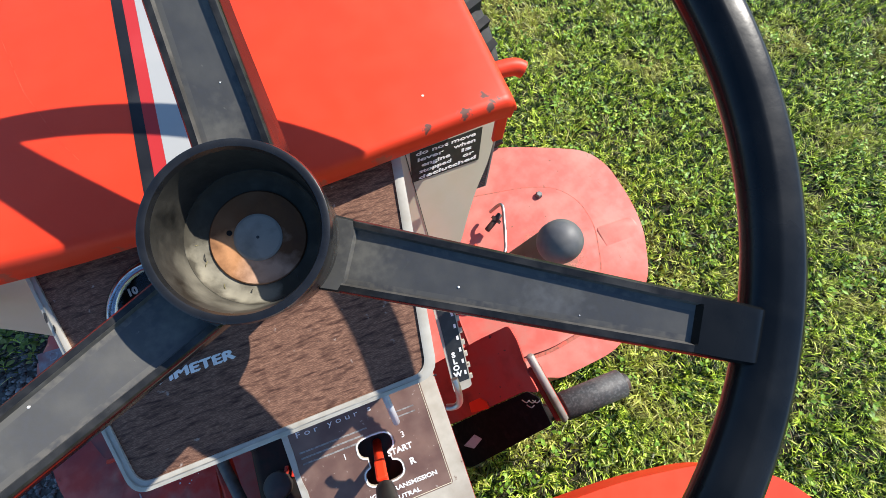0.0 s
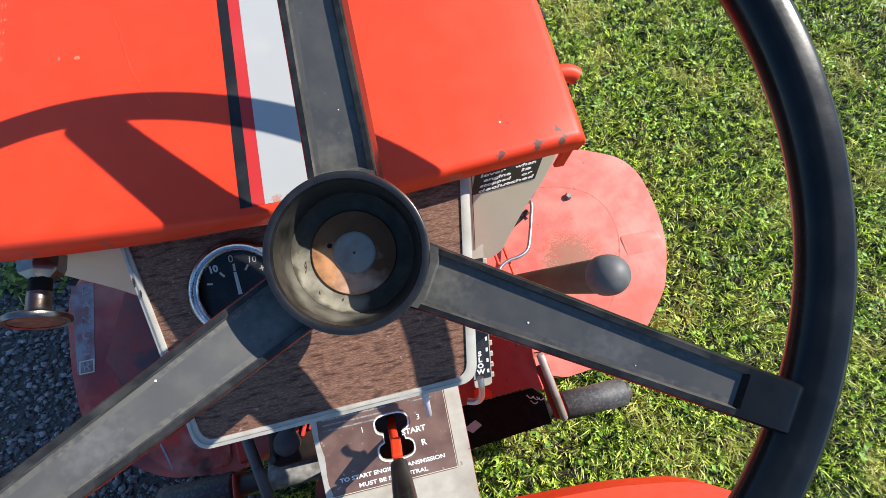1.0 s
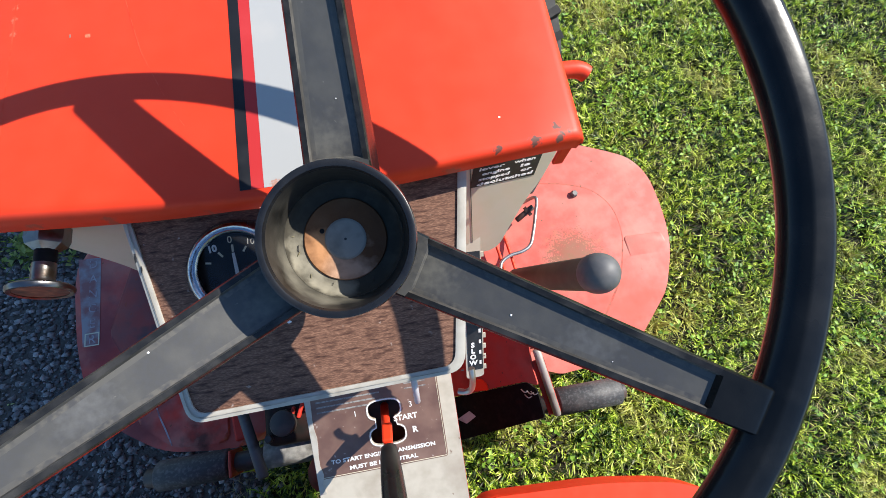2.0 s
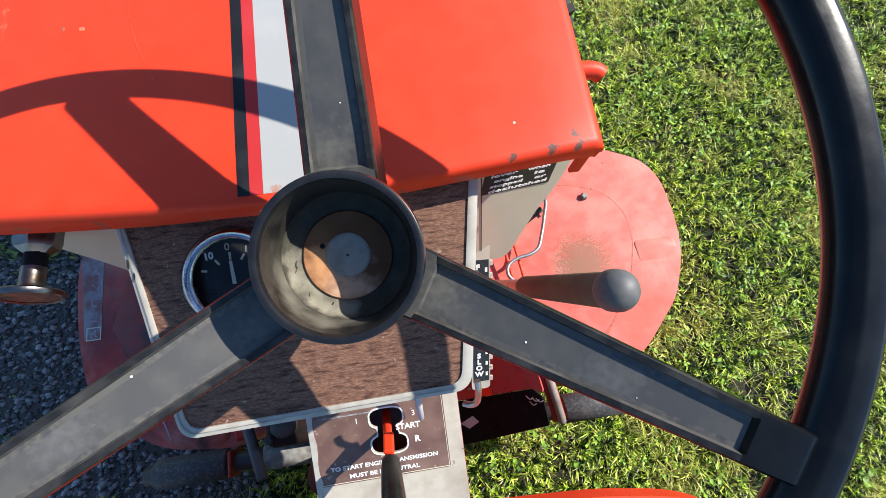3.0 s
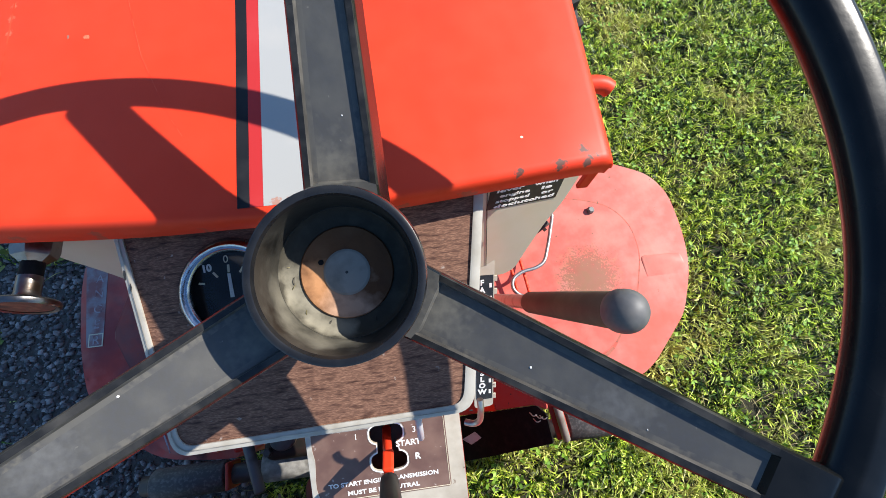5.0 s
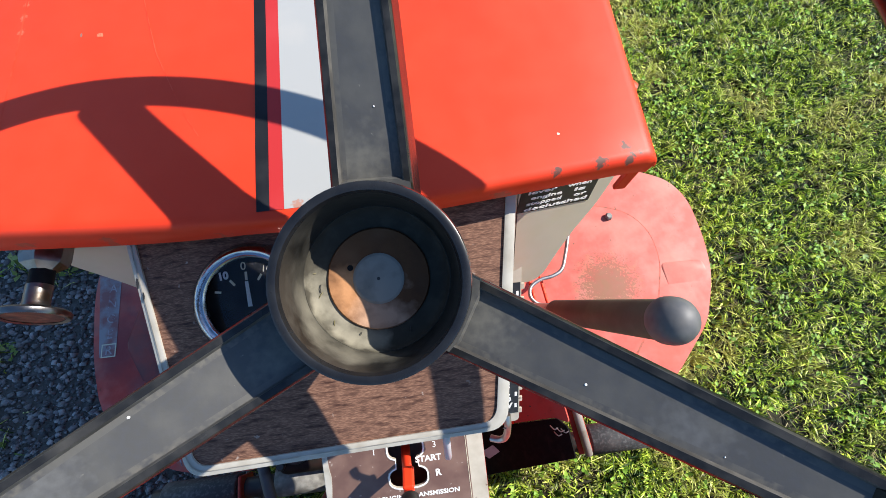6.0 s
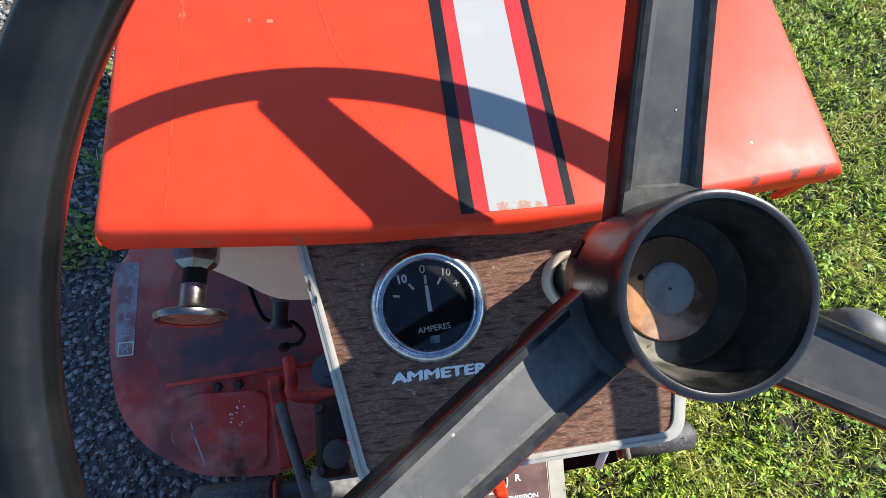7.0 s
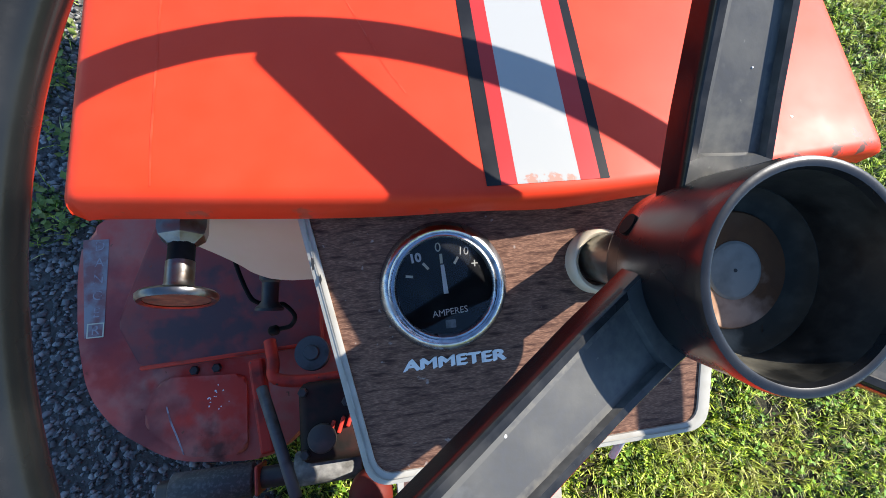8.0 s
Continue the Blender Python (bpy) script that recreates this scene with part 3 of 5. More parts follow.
sheet("grass_tufts", v, f, blade_mat, "thin grass tufts standing in the gravel", "grass")


def stones(x, y, size):
    """Broken stones: cubes with each corner pushed about."""
    n = len(x)
    c = np.array([(-1, -1, -1), (1, -1, -1), (1, 1, -1), (-1, 1, -1), (-1, -1, 1), (1, -1, 1), (1, 1, 1), (-1, 1, 1)], float)
    v = c[None] * rng.uniform(0.45, 1.05, (n, 8, 3)) * rng.uniform(0.5, 1.0, (n, 1, 3)) * size[:, None, None] * 0.5
    v[:, 4:, :2] *= rng.uniform(0.4, 0.9, (n, 4, 1))
    a = rng.uniform(0, 6.283, (n, 3))
    for ax, (i, j) in enumerate(((0, 1), (1, 2), (0, 2))):
        k = a[:, ax, None] * (1.0 if ax == 0 else 0.12)
        p, q = v[:, :, i].copy(), v[:, :, j].copy()
        v[:, :, i], v[:, :, j] = p * np.cos(k) - q * np.sin(k), p * np.sin(k) + q * np.cos(k)
    v += np.stack([x, y, size * 0.22], 1)[:, None]
    q = np.array([[0, 3, 2, 1], [4, 5, 6, 7], [0, 1, 5, 4], [1, 2, 6, 5], [2, 3, 7, 6], [3, 0, 4, 7]])
    return v.reshape(-1, 3), (np.arange(n)[:, None, None] * 8 + q).reshape(-1, 4)


x, y = strewn(76000, -2.0, -0.2, -0.95, 2.2)
keep = x < edge_at(y) + rng.normal(0, 0.05, len(x))
x, y = x[keep], y[keep]
v, f = stones(x, y, 0.005 + 0.016 * rng.uniform(0, 1, len(x)) ** 1.5)
sheet("gravel", v, f, stone_mat, "loose grey crushed stone gravel", "gravel")

# ---- the tractor ----
tractor = thing("garden_tractor", (0, -0.1, 0), "orange-red garden tractor with striped hood and cream dash tower", "tractor")

# hood: a bent sheet with a turned-down rear edge
HZ, HW, HR, HFRONT = 0.93, 0.206, 0.1905, 0.865


def rear_edge(x):
    return -0.004 + 0.016 * (abs(x) / HW) ** 1.3


def lip_wave(x):
    """How far the turned-down rear lip hangs: deeper towards the left, with a dent beside the stripes."""
    return 1 + 0.12 / (1 + math.exp((x + 0.08) / 0.02)) + 0.16 * math.exp(-(((x - 0.012) / 0.020) ** 2)) - 0.10 * math.exp(-(((x + 0.035) / 0.022) ** 2))


def hood_shell(drop):
    """The hood's cross-section, from the left skirt over the top to the right one."""
    r = 0.009
    pts = [(-HW, HZ - 0.040), (-HW, HZ - 0.028)]
    for k in range(7):
        a = math.pi - k / 6 * math.pi / 2
        pts.append((-HW + r + r * math.cos(a), HZ - r + r * math.sin(a) - 0.003))
    for k in range(1, 24):
        xx = (-HW + r) + (HW + HR - 2 * r) * k / 24
        pts.append((xx, HZ - 0.003 * (abs(xx) / HW) ** 4))
    for k in range(7):
        a = math.pi / 2 - k / 6 * math.pi / 2
        pts.append((HR - r + r * math.cos(a), HZ - r + r * math.sin(a) - 0.003))
    pts += [(HR, HZ - 0.028), (HR, HZ - 0.040)]
    return pts


def skirt(z, y):
    """The side skirts are cut away towards the rear."""
    low = HZ - 0.0135 if y < 0.07 else HZ - 0.0135 - min(1.0, (y - 0.07) / 0.05) * 0.0265
    return max(z, low + (z - HZ + 0.04) * 0.1)


def lip_out(x):
    """The left half of the rear lip is bent outwards a little."""
    return -0.0028 / (1 + math.exp((x + 0.05) / 0.02))


def hood_mesh():
    bm = bmesh.new()
    sect = hood_shell(0)
    lips = [(0.010, -0.0195, 0.9), (0.0010, -0.0188, 0.97), (-0.0018, -0.0150, 1.0), (-0.0016, -0.0060, 1.0), (-0.0008, -0.0022, 1.0), (0.0009, -0.0005, 1.0), (0.0045, 0, 1.0)]
    rows_ = []
    for dy, dz, _ in lips:
        # the turned-down lip follows the section inwards
        row = []
        for xx, zz in sect:
            side = zz < HZ - 0.02
            kx = -dz if side else 0.0
            row.append(bm.verts.new((xx - math.copysign(min(kx, 0.004), xx) if side else xx, rear_edge(xx) + dy + (0 if side else lip_out(xx) * min(1.0, -dz / 0.015)), skirt(zz, 0.0) + (0 if side else dz * lip_wave(xx) * (1 if -HW + 0.002 < xx < HR - 0.002 else 0.3)))))
        rows_.append(row)
    for yy in (0.03, 0.06, 0.1, 0.15, 0.2, 0.3, 0.4, 0.5, 0.6, 0.7, 0.82):
        rows_.append([bm.verts.new((xx, yy, skirt(zz, yy))) for xx, zz in sect])
    rows_.append([bm.verts.new((xx * 0.985, 0.855, zz - 0.004)) for xx, zz in sect])
    rows_.append([bm.verts.new((xx * 0.95, HFRONT, zz - 0.02)) for xx, zz in sect])
    for a, b in zip(rows_, rows_[1:]):
        for i in range(len(sect) - 1):
            bm.faces.new((a[i], a[i + 1], b[i + 1], b[i]))
    bm.faces.new(rows_[-1])
    return bm


hood = part("hood", hood_mesh(), paint_hood, tractor, "sunlit orange-red sheet-metal hood with chipped rear edge", smooth=60)


def ribbon(x0, x1, y0, y1, lift, wave=0.0):
    bm = bmesh.new()
    left, right = [], []
    for k in range(41):
        yy = y0 + (y1 - y0) * k / 40
        left.append(bm.verts.new((x0 - 0.008 * yy + rng.normal(0, wave), yy, HZ + lift)))
        right.append(bm.verts.new((x1 - 0.008 * yy + rng.normal(0, wave), yy, HZ + lift)))
    for k in range(40):
        bm.faces.new((left[k], right[k], right[k + 1], left[k + 1]))
    return bm


for nm, x0, x1, mat, lab in (("stripe", -0.0290, -0.0222, stripe_black, "black hood stripe"), ("stripe", -0.0222, -0.0148, stripe_red, "crimson hood stripe"),
                             ("stripe", -0.0148, 0.0150, stripe_white, "white hood stripe"), ("stripe", 0.0150, 0.0247, stripe_red, "crimson hood stripe"),
                             ("stripe", 0.0247, 0.0295, stripe_black, "black hood stripe")):
    part(nm, ribbon(x0, x1, 0.0012, 0.82, 0.00025, 0.00006), mat, hood, lab)


def blot(x, y, z, w, h, mat, parent, name="chip", seed=0, m=None, ragged=0.45):
    """A thin flake of ragged outline lying on a surface."""
    r = random.Random(seed)
    pts, count = [], 14
    for k in range(count):
        a = 2 * math.pi * k / count
        q = 1 - ragged * r.random()
        pts.append((w / 2 * q * math.cos(a), h / 2 * q * math.sin(a)))
    return part(name, plate(pts, 0.00012, m if m else move(x, y, z)), mat, parent)


for k, (x_, y_, w_, h_, mt) in enumerate(((-0.12, 0.126, 0.0042, 0.004, chip_tan), (0.135, 0.028, 0.0018, 0.0018, print_cream), (-0.131, 0.1275, 0.0012, 0.004, chip_grey))):
    blot(x_, y_, HZ + 0.00015 - 0.003 * (abs(x_) / HW) ** 4, w_, h_, mt, hood, name="paint_spot", seed=30 + k, ragged=0.3)


def scratch(points, width, z, mat, parent):
    bm = bmesh.new()
    rows_ = []
    pts = [Vector((*p, z)) for p in points]
    for i, p in enumerate(pts):
        d = (pts[min(i + 1, len(pts) - 1)] - pts[max(0, i - 1)]).normalized()
        s = Vector((-d.y, d.x, 0)) * width * (0.35 if i in (0, len(pts) - 1) else 0.5)
        rows_.append((bm.verts.new(p - s), bm.verts.new(p + s)))
    for a, b in zip(rows_, rows_[1:]):
        bm.faces.new((a[0], a[1], b[1], b[0]))
    return part("scratch", bm, mat, parent)


scratch([(-0.097, 0.155), (-0.0915, 0.13), (-0.086, 0.108), (-0.078, 0.088), (-0.068, 0.064), (-0.060, 0.05)], 0.0006, HZ + 0.00012, scratch_pale, hood)
scratch([(-0.1660, 0.21), (-0.1665, 0.175), (-0.1672, 0.13), (-0.1685, 0.09), (-0.1695, 0.03), (-0.1690, 0.012)], 0.0010, HZ - 0.00122, streak_pale, hood)

# dash tower
DN = Vector((0, -0.2756, 0.9613))
DASH = frame_of((0, -0.033, 0.888), (1, 0, 0), DN)


def on_dash(x, y):
    """The dash's own coordinates of a place given by x and y of the world."""
    return x, (y + 0.033) / 0.9613


outer = [(-0.1187, 0.050), (-0.0935, -0.0960), (0.0905, -0.0925), (0.1135, 0.050)]
inner = [(-0.1133, 0.050), (-0.0884, -0.0905), (0.0845, -0.0875), (0.1075, 0.050)]


def sagged(bm):
    """The left edge of the dash bends down; then it takes its place."""
    bmesh.ops.bisect_plane(bm, geom=list(bm.verts) + list(bm.edges) + list(bm.faces), plane_co=(-0.084, 0, 0), plane_no=(1, 0, 0.0))
    for v in bm.verts:
        if v.co.x < -0.084:
            v.co.z += 0.17 * (v.co.x + 0.084)
    bm.transform(DASH)
    return bm


dash = part("dash_panel", sagged(plate(rounded(inner, [0, 0.009, 0.009, 0]), 0.004, move(0, 0, 0.0004))), walnut, tractor, "walnut-grain laminate dash panel", smooth=30)
oo, ii = rounded(outer, [0, 0.011, 0.012, 0], 6), rounded([(p[0] * 0.999, p[1]) for p in inner], [0, 0.009, 0.009, 0], 6)
bm = bmesh.new()
ro = [bm.verts.new((p[0], p[1], -0.005)) for p in oo]
r1 = [bm.verts.new((p[0], p[1], 0.0016)) for p in oo]
r2 = [bm.verts.new((p[0] * 0.4 + q[0] * 0.6, p[1] * 0.4 + q[1] * 0.6, 0.0026)) for p, q in zip(oo, ii)]
r3 = [bm.verts.new((q[0], q[1], 0.0018)) for q in ii]
r4 = [bm.verts.new((q[0], q[1], -0.005)) for q in ii]
for p, q in ((ro, r1), (r1, r2), (r2, r3), (r3, r4), (r4, ro)):
    for k in range(len(p) - 1):
        bm.faces.new((p[k], p[k + 1], q[k + 1], q[k]))
sagged(bm)
part("trim", bm, trim_white, dash, "scuffed off-white vinyl edge trim", smooth=50)
bm = bmesh.new()
for f0, f1 in ((0.46, 0.58),):
    q0 = [bm.verts.new((p[0] * (1 - f0) + q[0] * f0, p[1] * (1 - f0) + q[1] * f0, 0.0027)) for p, q in zip(oo, ii)]
    q1 = [bm.verts.new((p[0] * (1 - f1) + q[0] * f1, p[1] * (1 - f1) + q[1] * f1, 0.0029)) for p, q in zip(oo, ii)]
    for k in range(9):
        bm.faces.new((q0[k], q0[k + 1], q1[k + 1], q1[k]))
sagged(bm)
part("trim_groove", bm, chip_dark, dash, "dark line along the trim")
for k, (x_, y_, w_, h_) in enumerate(((-0.1112, 0.0165, 0.0022, 0.008), (-0.1080, 0.0085, 0.0014, 0.006), (0.0885, -0.0915, 0.003, 0.0012))):
    blot(0, 0, 0, w_, h_, decal_black, dash, name="scuff", seed=60 + k, m=DASH @ move(x_, y_, 0.0032 + 0.17 * min(0.0, x_ + 0.084)))

tower = bmesh.new()
low = [(-0.062, -0.055), (0.062, -0.055), (0.062, 0.09), (-0.062, 0.09)]
top_ = [DASH @ Vector((x_, y_, -0.0065)) for x_, y_ in ((-0.080, -0.086), (0.082, -0.084), (0.10, 0.052), (-0.10, 0.052))]
vl = [tower.verts.new((x_, y_, 0.40)) for x_, y_ in low]
vh = [tower.verts.new(p) for p in top_]
tower.faces.new(vl[::-1]), tower.faces.new(vh)
for k in range(4):
    tower.faces.new((vl[k - 1], vl[k], vh[k], vh[k - 1]))
bmesh.ops.bevel(tower, geom=list(tower.edges), offset=0.004, segments=2, affect="EDGES")
part("dash_tower", tower, paint_frame, tractor, "dark red sheet-metal steering tower under the dash", smooth=40)

# cream wings beside the dash
for side in (-1, 1):
    shape = [(0.060, 0.905), (0.204, 0.905), (0.2012, 0.847), (0.1967, 0.830), (0.1828, 0.8133), (0.1717, 0.798), (0.1633, 0.7777), (0.1464, 0.7718), (0.1260, 0.7802), (0.060, 0.790)]
    if side > 0:
        shape = [(0.100, 0.905), (0.205, 0.905), (0.1950, 0.8600), (0.1845, 0.8345), (0.1700, 0.812), (0.1563, 0.7824), (0.1475, 0.7600), (0.1395, 0.7530), (0.1225, 0.7600), (0.100, 0.768)]
    wing_n = Vector((side * 0.175, -0.95, 0.165) if side < 0 else (0.26, -0.92, 0.28)).normalized()
    wing_v = (Vector((0, 0, 1)) - wing_n * wing_n.z).normalized()
    wing_u = wing_v.cross(wing_n)
    wing_o = Vector((side * 0.15, 0.0185, 0.86)) - wing_u * (side * 0.15) - wing_v * 0.86
    wing_m = Matrix(((wing_u.x, wing_v.x, wing_n.x, wing_o.x), (wing_u.y, wing_v.y, wing_n.y, wing_o.y), (wing_u.z, wing_v.z, wing_n.z, wing_o.z), (0, 0, 0, 1)))
    pts = [(side * px, pz) for px, pz in shape]
    if side < 0:
        pts = pts[::-1]
    wing = part("side_wing", plate(rounded(pts, 0.008, 3), 0.0022, wing_m, 0.0008, 1), cream, tractor, "cream-painted sheet-metal wing of the dash", smooth=40)
    if side > 0:
        part("warning_label", plate([(0.1180, 0.8625), (0.1760, 0.8450), (0.1830, 0.8735), (0.1225, 0.8885)], 0.0004, wing_m @ move(0, 0, 0.0006)), decal_black, wing, "black warning label")
        for k, words in enumerate((("do not move",), ("lever", "when"), ("engine", "is"), ("stopped", "or"), ("declutched",))):
            lay = wing_m @ move(0.1512 - 0.0006 * k, 0.8780 - 0.0054 * k, 0.0007) @ pose(0, 0, 0, 0, 0, -15)
            if len(words) == 1:
                lettering(words[0], 0.0043, lay, print_white, wing, width=0.052, bold=0.025)
            else:
                lettering(words[0], 0.0043, lay @ move((-0.0145, -0.0100, -0.0110)[k - 1], 0), print_white, wing, width=(0.022, 0.025, 0.028)[k - 1], bold=0.025)
                lettering(words[1], 0.0043, lay @ move((0.0160, 0.0170, 0.0185)[k - 1], 0), print_white, wing, width=(0.020, 0.0095, 0.0105)[k - 1], bold=0.025)
        part("label_rule", plate([(0.1172, 0.78), (0.1177, 0.78), (0.1193, 0.895), (0.1188, 0.895)], 0.0003, wing_m @ move(0, 0, 0.0005)), decal_black, wing)

# vent strip behind the label
vent = part("vent_panel", box((0.022, 0.003, 0.082), move(0.186, 0.040, 0.802)), dial_black, tractor, "grey louvred vent strip")
for k in range(24):
    part("louvre", box((0.021, 0.002, 0.0016), move(0.186, 0.0378, 0.7625 + 0.0034 * k)), grey_iron, vent)
part("vent_edge", box((0.0016, 0.005, 0.082), move(0.1978, 0.0395, 0.802)), trim_white, vent)

# hood catch tabs
part("hood_catch", box((0.0080, 0.0035, 0.038), move(0.1840, 0.0135, 0.899), 0.001), paint_hood, tractor)
part("hood_prop", tube(smooth_line([(0.15, 0.288, 0.60), (0.30, 0.288, 0.60), (0.350, 0.288, 0.600), (0.368, 0.286, 0.598), (0.378, 0.281, 0.594)], 5), 0.0132, 18), paint_hood, tractor, "orange-red lever bar jutting from the hood side", smooth=50)

# ammeter
GM = DASH @ move(-0.0477, -0.0006, 0)
gauge = part("ammeter", lathe([(0.0238, 0.0012), (0.0246, 0.0040), (0.0253, 0.0048), (0.0262, 0.0044), (0.0272, 0.0046), (0.0283, 0.0056), (0.0295, 0.0052), (0.0308, 0.0036), (0.0320, 0.0022), (0.0326, 0.0004), (0.0324, -0.003)], GM, 64), bezel_chrome, tractor,
             "round black ammeter in a pitted chrome bezel", smooth=50)
part("dial", lathe([(0.0, 0.0012), (0.0254, 0.0012)], GM, 48), dial_black, gauge, "black dial face")
for u0, v0, u1, v1, w in ((-0.0006, 0.0115, -0.0006, 0.0163, 0.0014), (-0.0073, 0.0092, -0.0099, 0.0124, 0.0013), (0.0058, 0.0108, 0.0080, 0.0140, 0.0012), (-0.0153, 0.0061, -0.0189, 0.0067, 0.0012)):
    part("dial_mark", box((math.hypot(u1 - u0, v1 - v0), w, 0.0003), GM @ move((u0 + u1) / 2, (v0 + v1) / 2, 0.0016) @ pose(0, 0, 0, 0, 0, math.degrees(math.atan2(v1 - v0, u1 - u0)))), print_cream, gauge)
part("needle", plate([(-0.0008, -0.0036), (0.0016, -0.0036), (0.0005, 0.0109), (-0.0013, 0.0109)], 0.0004, GM @ move(0, 0, 0.0028)), print_white, gauge, "white needle near zero")
lettering("0", 0.0066, GM @ move(-0.0018, 0.0195, 0.0016), print_cream, gauge)
lettering("10", 0.0060, GM @ move(-0.0135, 0.0151, 0.0016) @ pose(0, 0, 0, 0, 0, 6), print_white, gauge, bold=0.05)
lettering("10", 0.0058, GM @ move(0.0109, 0.0167, 0.0016) @ pose(0, 0, 0, 0, 0, -6), faded_print, gauge)
lettering("+", 0.0070, GM @ move(0.0162, 0.0098, 0.0016), faded_print, gauge)
lettering("AMPERES", 0.0046, GM @ move(0.0018, -0.0130, 0.0016) @ pose(0, 0, 0, 0, 0, 4), print_white, gauge, width=0.0180, bold=0.0)
part("maker_mark", plate(rounded([(-0.0026, -0.0021), (0.0026, -0.0021), (0.0026, 0.0021), (-0.0026, 0.0021)], 0.0006), 0.0002, GM @ move(0.0016, -0.0190, 0.0016)), faded_print, gauge)
part("gauge_glass", lathe([(0.0, 0.0050), (0.012, 0.0047), (0.0246, 0.0034)], GM, 48), glass, gauge, smooth=60).visible_shadow = False
for dx_ in (-0.00055, 0.0, 0.00055):
    lettering("AMMETER", 0.0076, DASH @ move(-0.0452 + dx_, -0.0388 + dx_ * 0.6, 0.0008 + dx_ * 0.1), print_white, dash, width=0.0525)

# steering wheel
WN = Vector((-0.0148, -0.2977, 0.9545)).normalized()
WC = Vector((0.0355, -0.0555, 0.981))
WHEEL = frame_of(WC, (1, 0, 0), WN)
# the rim lies a little askew to the hub
RIM = frame_of((0.0357, -0.0619, 1.0205), (1, 0, 0), (-0.0085, -0.271, 1.0))
RIM_R, RIM_T = 0.1928, 0.0099
# the rim's section: a sloping inner face, a soft ridge and a flat outer top
RIM_SECTION = [(1.0, -0.05), (0.97, 0.28), (0.87, 0.56), (0.73, 0.74), (0.60, 0.82), (0.45, 0.85), (0.15, 0.84), (-0.18, 0.815), (-0.30, 0.795), (-0.37, 0.755), (-0.44, 0.71), (-0.61, 0.60), (-0.77, 0.45), (-0.89, 0.28),
               (-0.965, 0.10), (-0.99, -0.08), (-0.94, -0.34), (-0.75, -0.66), (-0.35, -0.93), (0.1, -0.98), (0.5, -0.87), (0.82, -0.55)]
wheel_ = part("steering_wheel", lathe([(RIM_R + RIM_T * a, RIM_T * b) for a, b in RIM_SECTION], RIM, 144, closed=True), rim_plastic, tractor,
              "black plastic three-spoke steering wheel without its centre cap", smooth=60)
CUP_TOP, CUP_R = 0.0275, 0.0333
part("hub", lathe([(0.0130, -0.0400), (0.0205, -0.0400), (0.0262, -0.0370), (0.0298, -0.0290), (0.0322, -0.010), (CUP_R - 0.0004, 0.018), (CUP_R, CUP_TOP - 0.003), (CUP_R - 0.0006, CUP_TOP - 0.0006),
                   (CUP_R - 0.0020, CUP_TOP), (CUP_R - 0.0034, CUP_TOP - 0.0006), (CUP_R - 0.0040, CUP_TOP - 0.003)], WHEEL, 72), black_plastic, wheel_,
     "open black hub cup", smooth=50)
part("cup_wall", lathe([(CUP_R - 0.0040, CUP_TOP - 0.003), (0.0283, 0.012), (0.0270, 0.0005), (0.0266, -0.0015)], WHEEL, 72), cup_wall_mat, wheel_, "dusty brown inside wall of the hub cup, painted paler where sunlit", smooth=50)
part("cup_floor", lathe([(0.0268, -0.0005), (0.0258, -0.0020), (0.0245, -0.0030), (0.0, -0.0030)], WHEEL, 60), cup_inside, wheel_, "grimy floor of the hub cup", smooth=40)
part("dust_layer", lathe([(0.0192, -0.0026), (0.0196, -0.0022), (0.0232, -0.0021), (0.0252, -0.0015), (0.0264, 0.0004), (0.0270, 0.0030), (0.0273, 0.0030), (0.0270, -0.0030)], WHEEL, 60), sunlit_dust, wheel_, "caked dust on the cup's floor, painted paler where sunlit", smooth=60)
part("washer", lathe([(0.0070, -0.0030), (0.0070, -0.0012), (0.0190, -0.0012), (0.0195, -0.0018), (0.0195, -0.0032)], WHEEL, 48), rust, wheel_, "rusty steel washer", smooth=40)
part("shaft_end", lathe([(0.0, -0.0004), (0.0088, -0.0004), (0.0097, -0.0008), (0.0099, -0.0030)], WHEEL, 40), zinc, wheel_, "grey steel shaft end", smooth=12)
part("shaft_hole", lathe([(0.0, 0.0003), (0.0011, 0.0003), (0.0012, -0.0004)], WHEEL @ move(-0.0103, 0.0052, -0.0011), 12), dial_black, wheel_)
# pale dust on the wall's lower left, which also carries the sunlight there
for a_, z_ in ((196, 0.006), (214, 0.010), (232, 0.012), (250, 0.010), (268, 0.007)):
    add_spot(cup_wall_mat, WHEEL @ Vector((0.0282 * math.cos(radians(a_)), 0.0282 * math.sin(radians(a_)), z_)), 0.019, (0.20, 0.186, 0.145), 75, 0.60, 0.9)
# dust at the spoke joints, with the sunlight on the hub's side painted in
add_spot(black_plastic, WHEEL @ Vector((0.031, -0.012, -0.004)), 0.030, (0.110, 0.106, 0.094), 220, 0.45, 0.8)
add_spot(black_plastic, WHEEL @ Vector((0.005, 0.032, 0.0)), 0.022, (0.090, 0.087, 0.078), 220, 0.45, 0.7)
# the dust's sunlit sector is painted pale, the rest dark for shade
for a_ in (176, 193, 210, 227, 244, 261):
    add_spot(sunlit_dust, WHEEL @ Vector((0.0232 * math.cos(radians(a_)), 0.0232 * math.sin(radians(a_)), -0.0021)), 0.0125, (0.26, 0.24, 0.185), 120, 0.35, 0.9)
# lighter rust painted where the sun reaches the washer, its base dark for shade
add_spot(rust, WHEEL @ Vector((-0.013, -0.004, -0.0012)), 0.024, (0.62, 0.31, 0.145), 90, 0.30, 0.9)
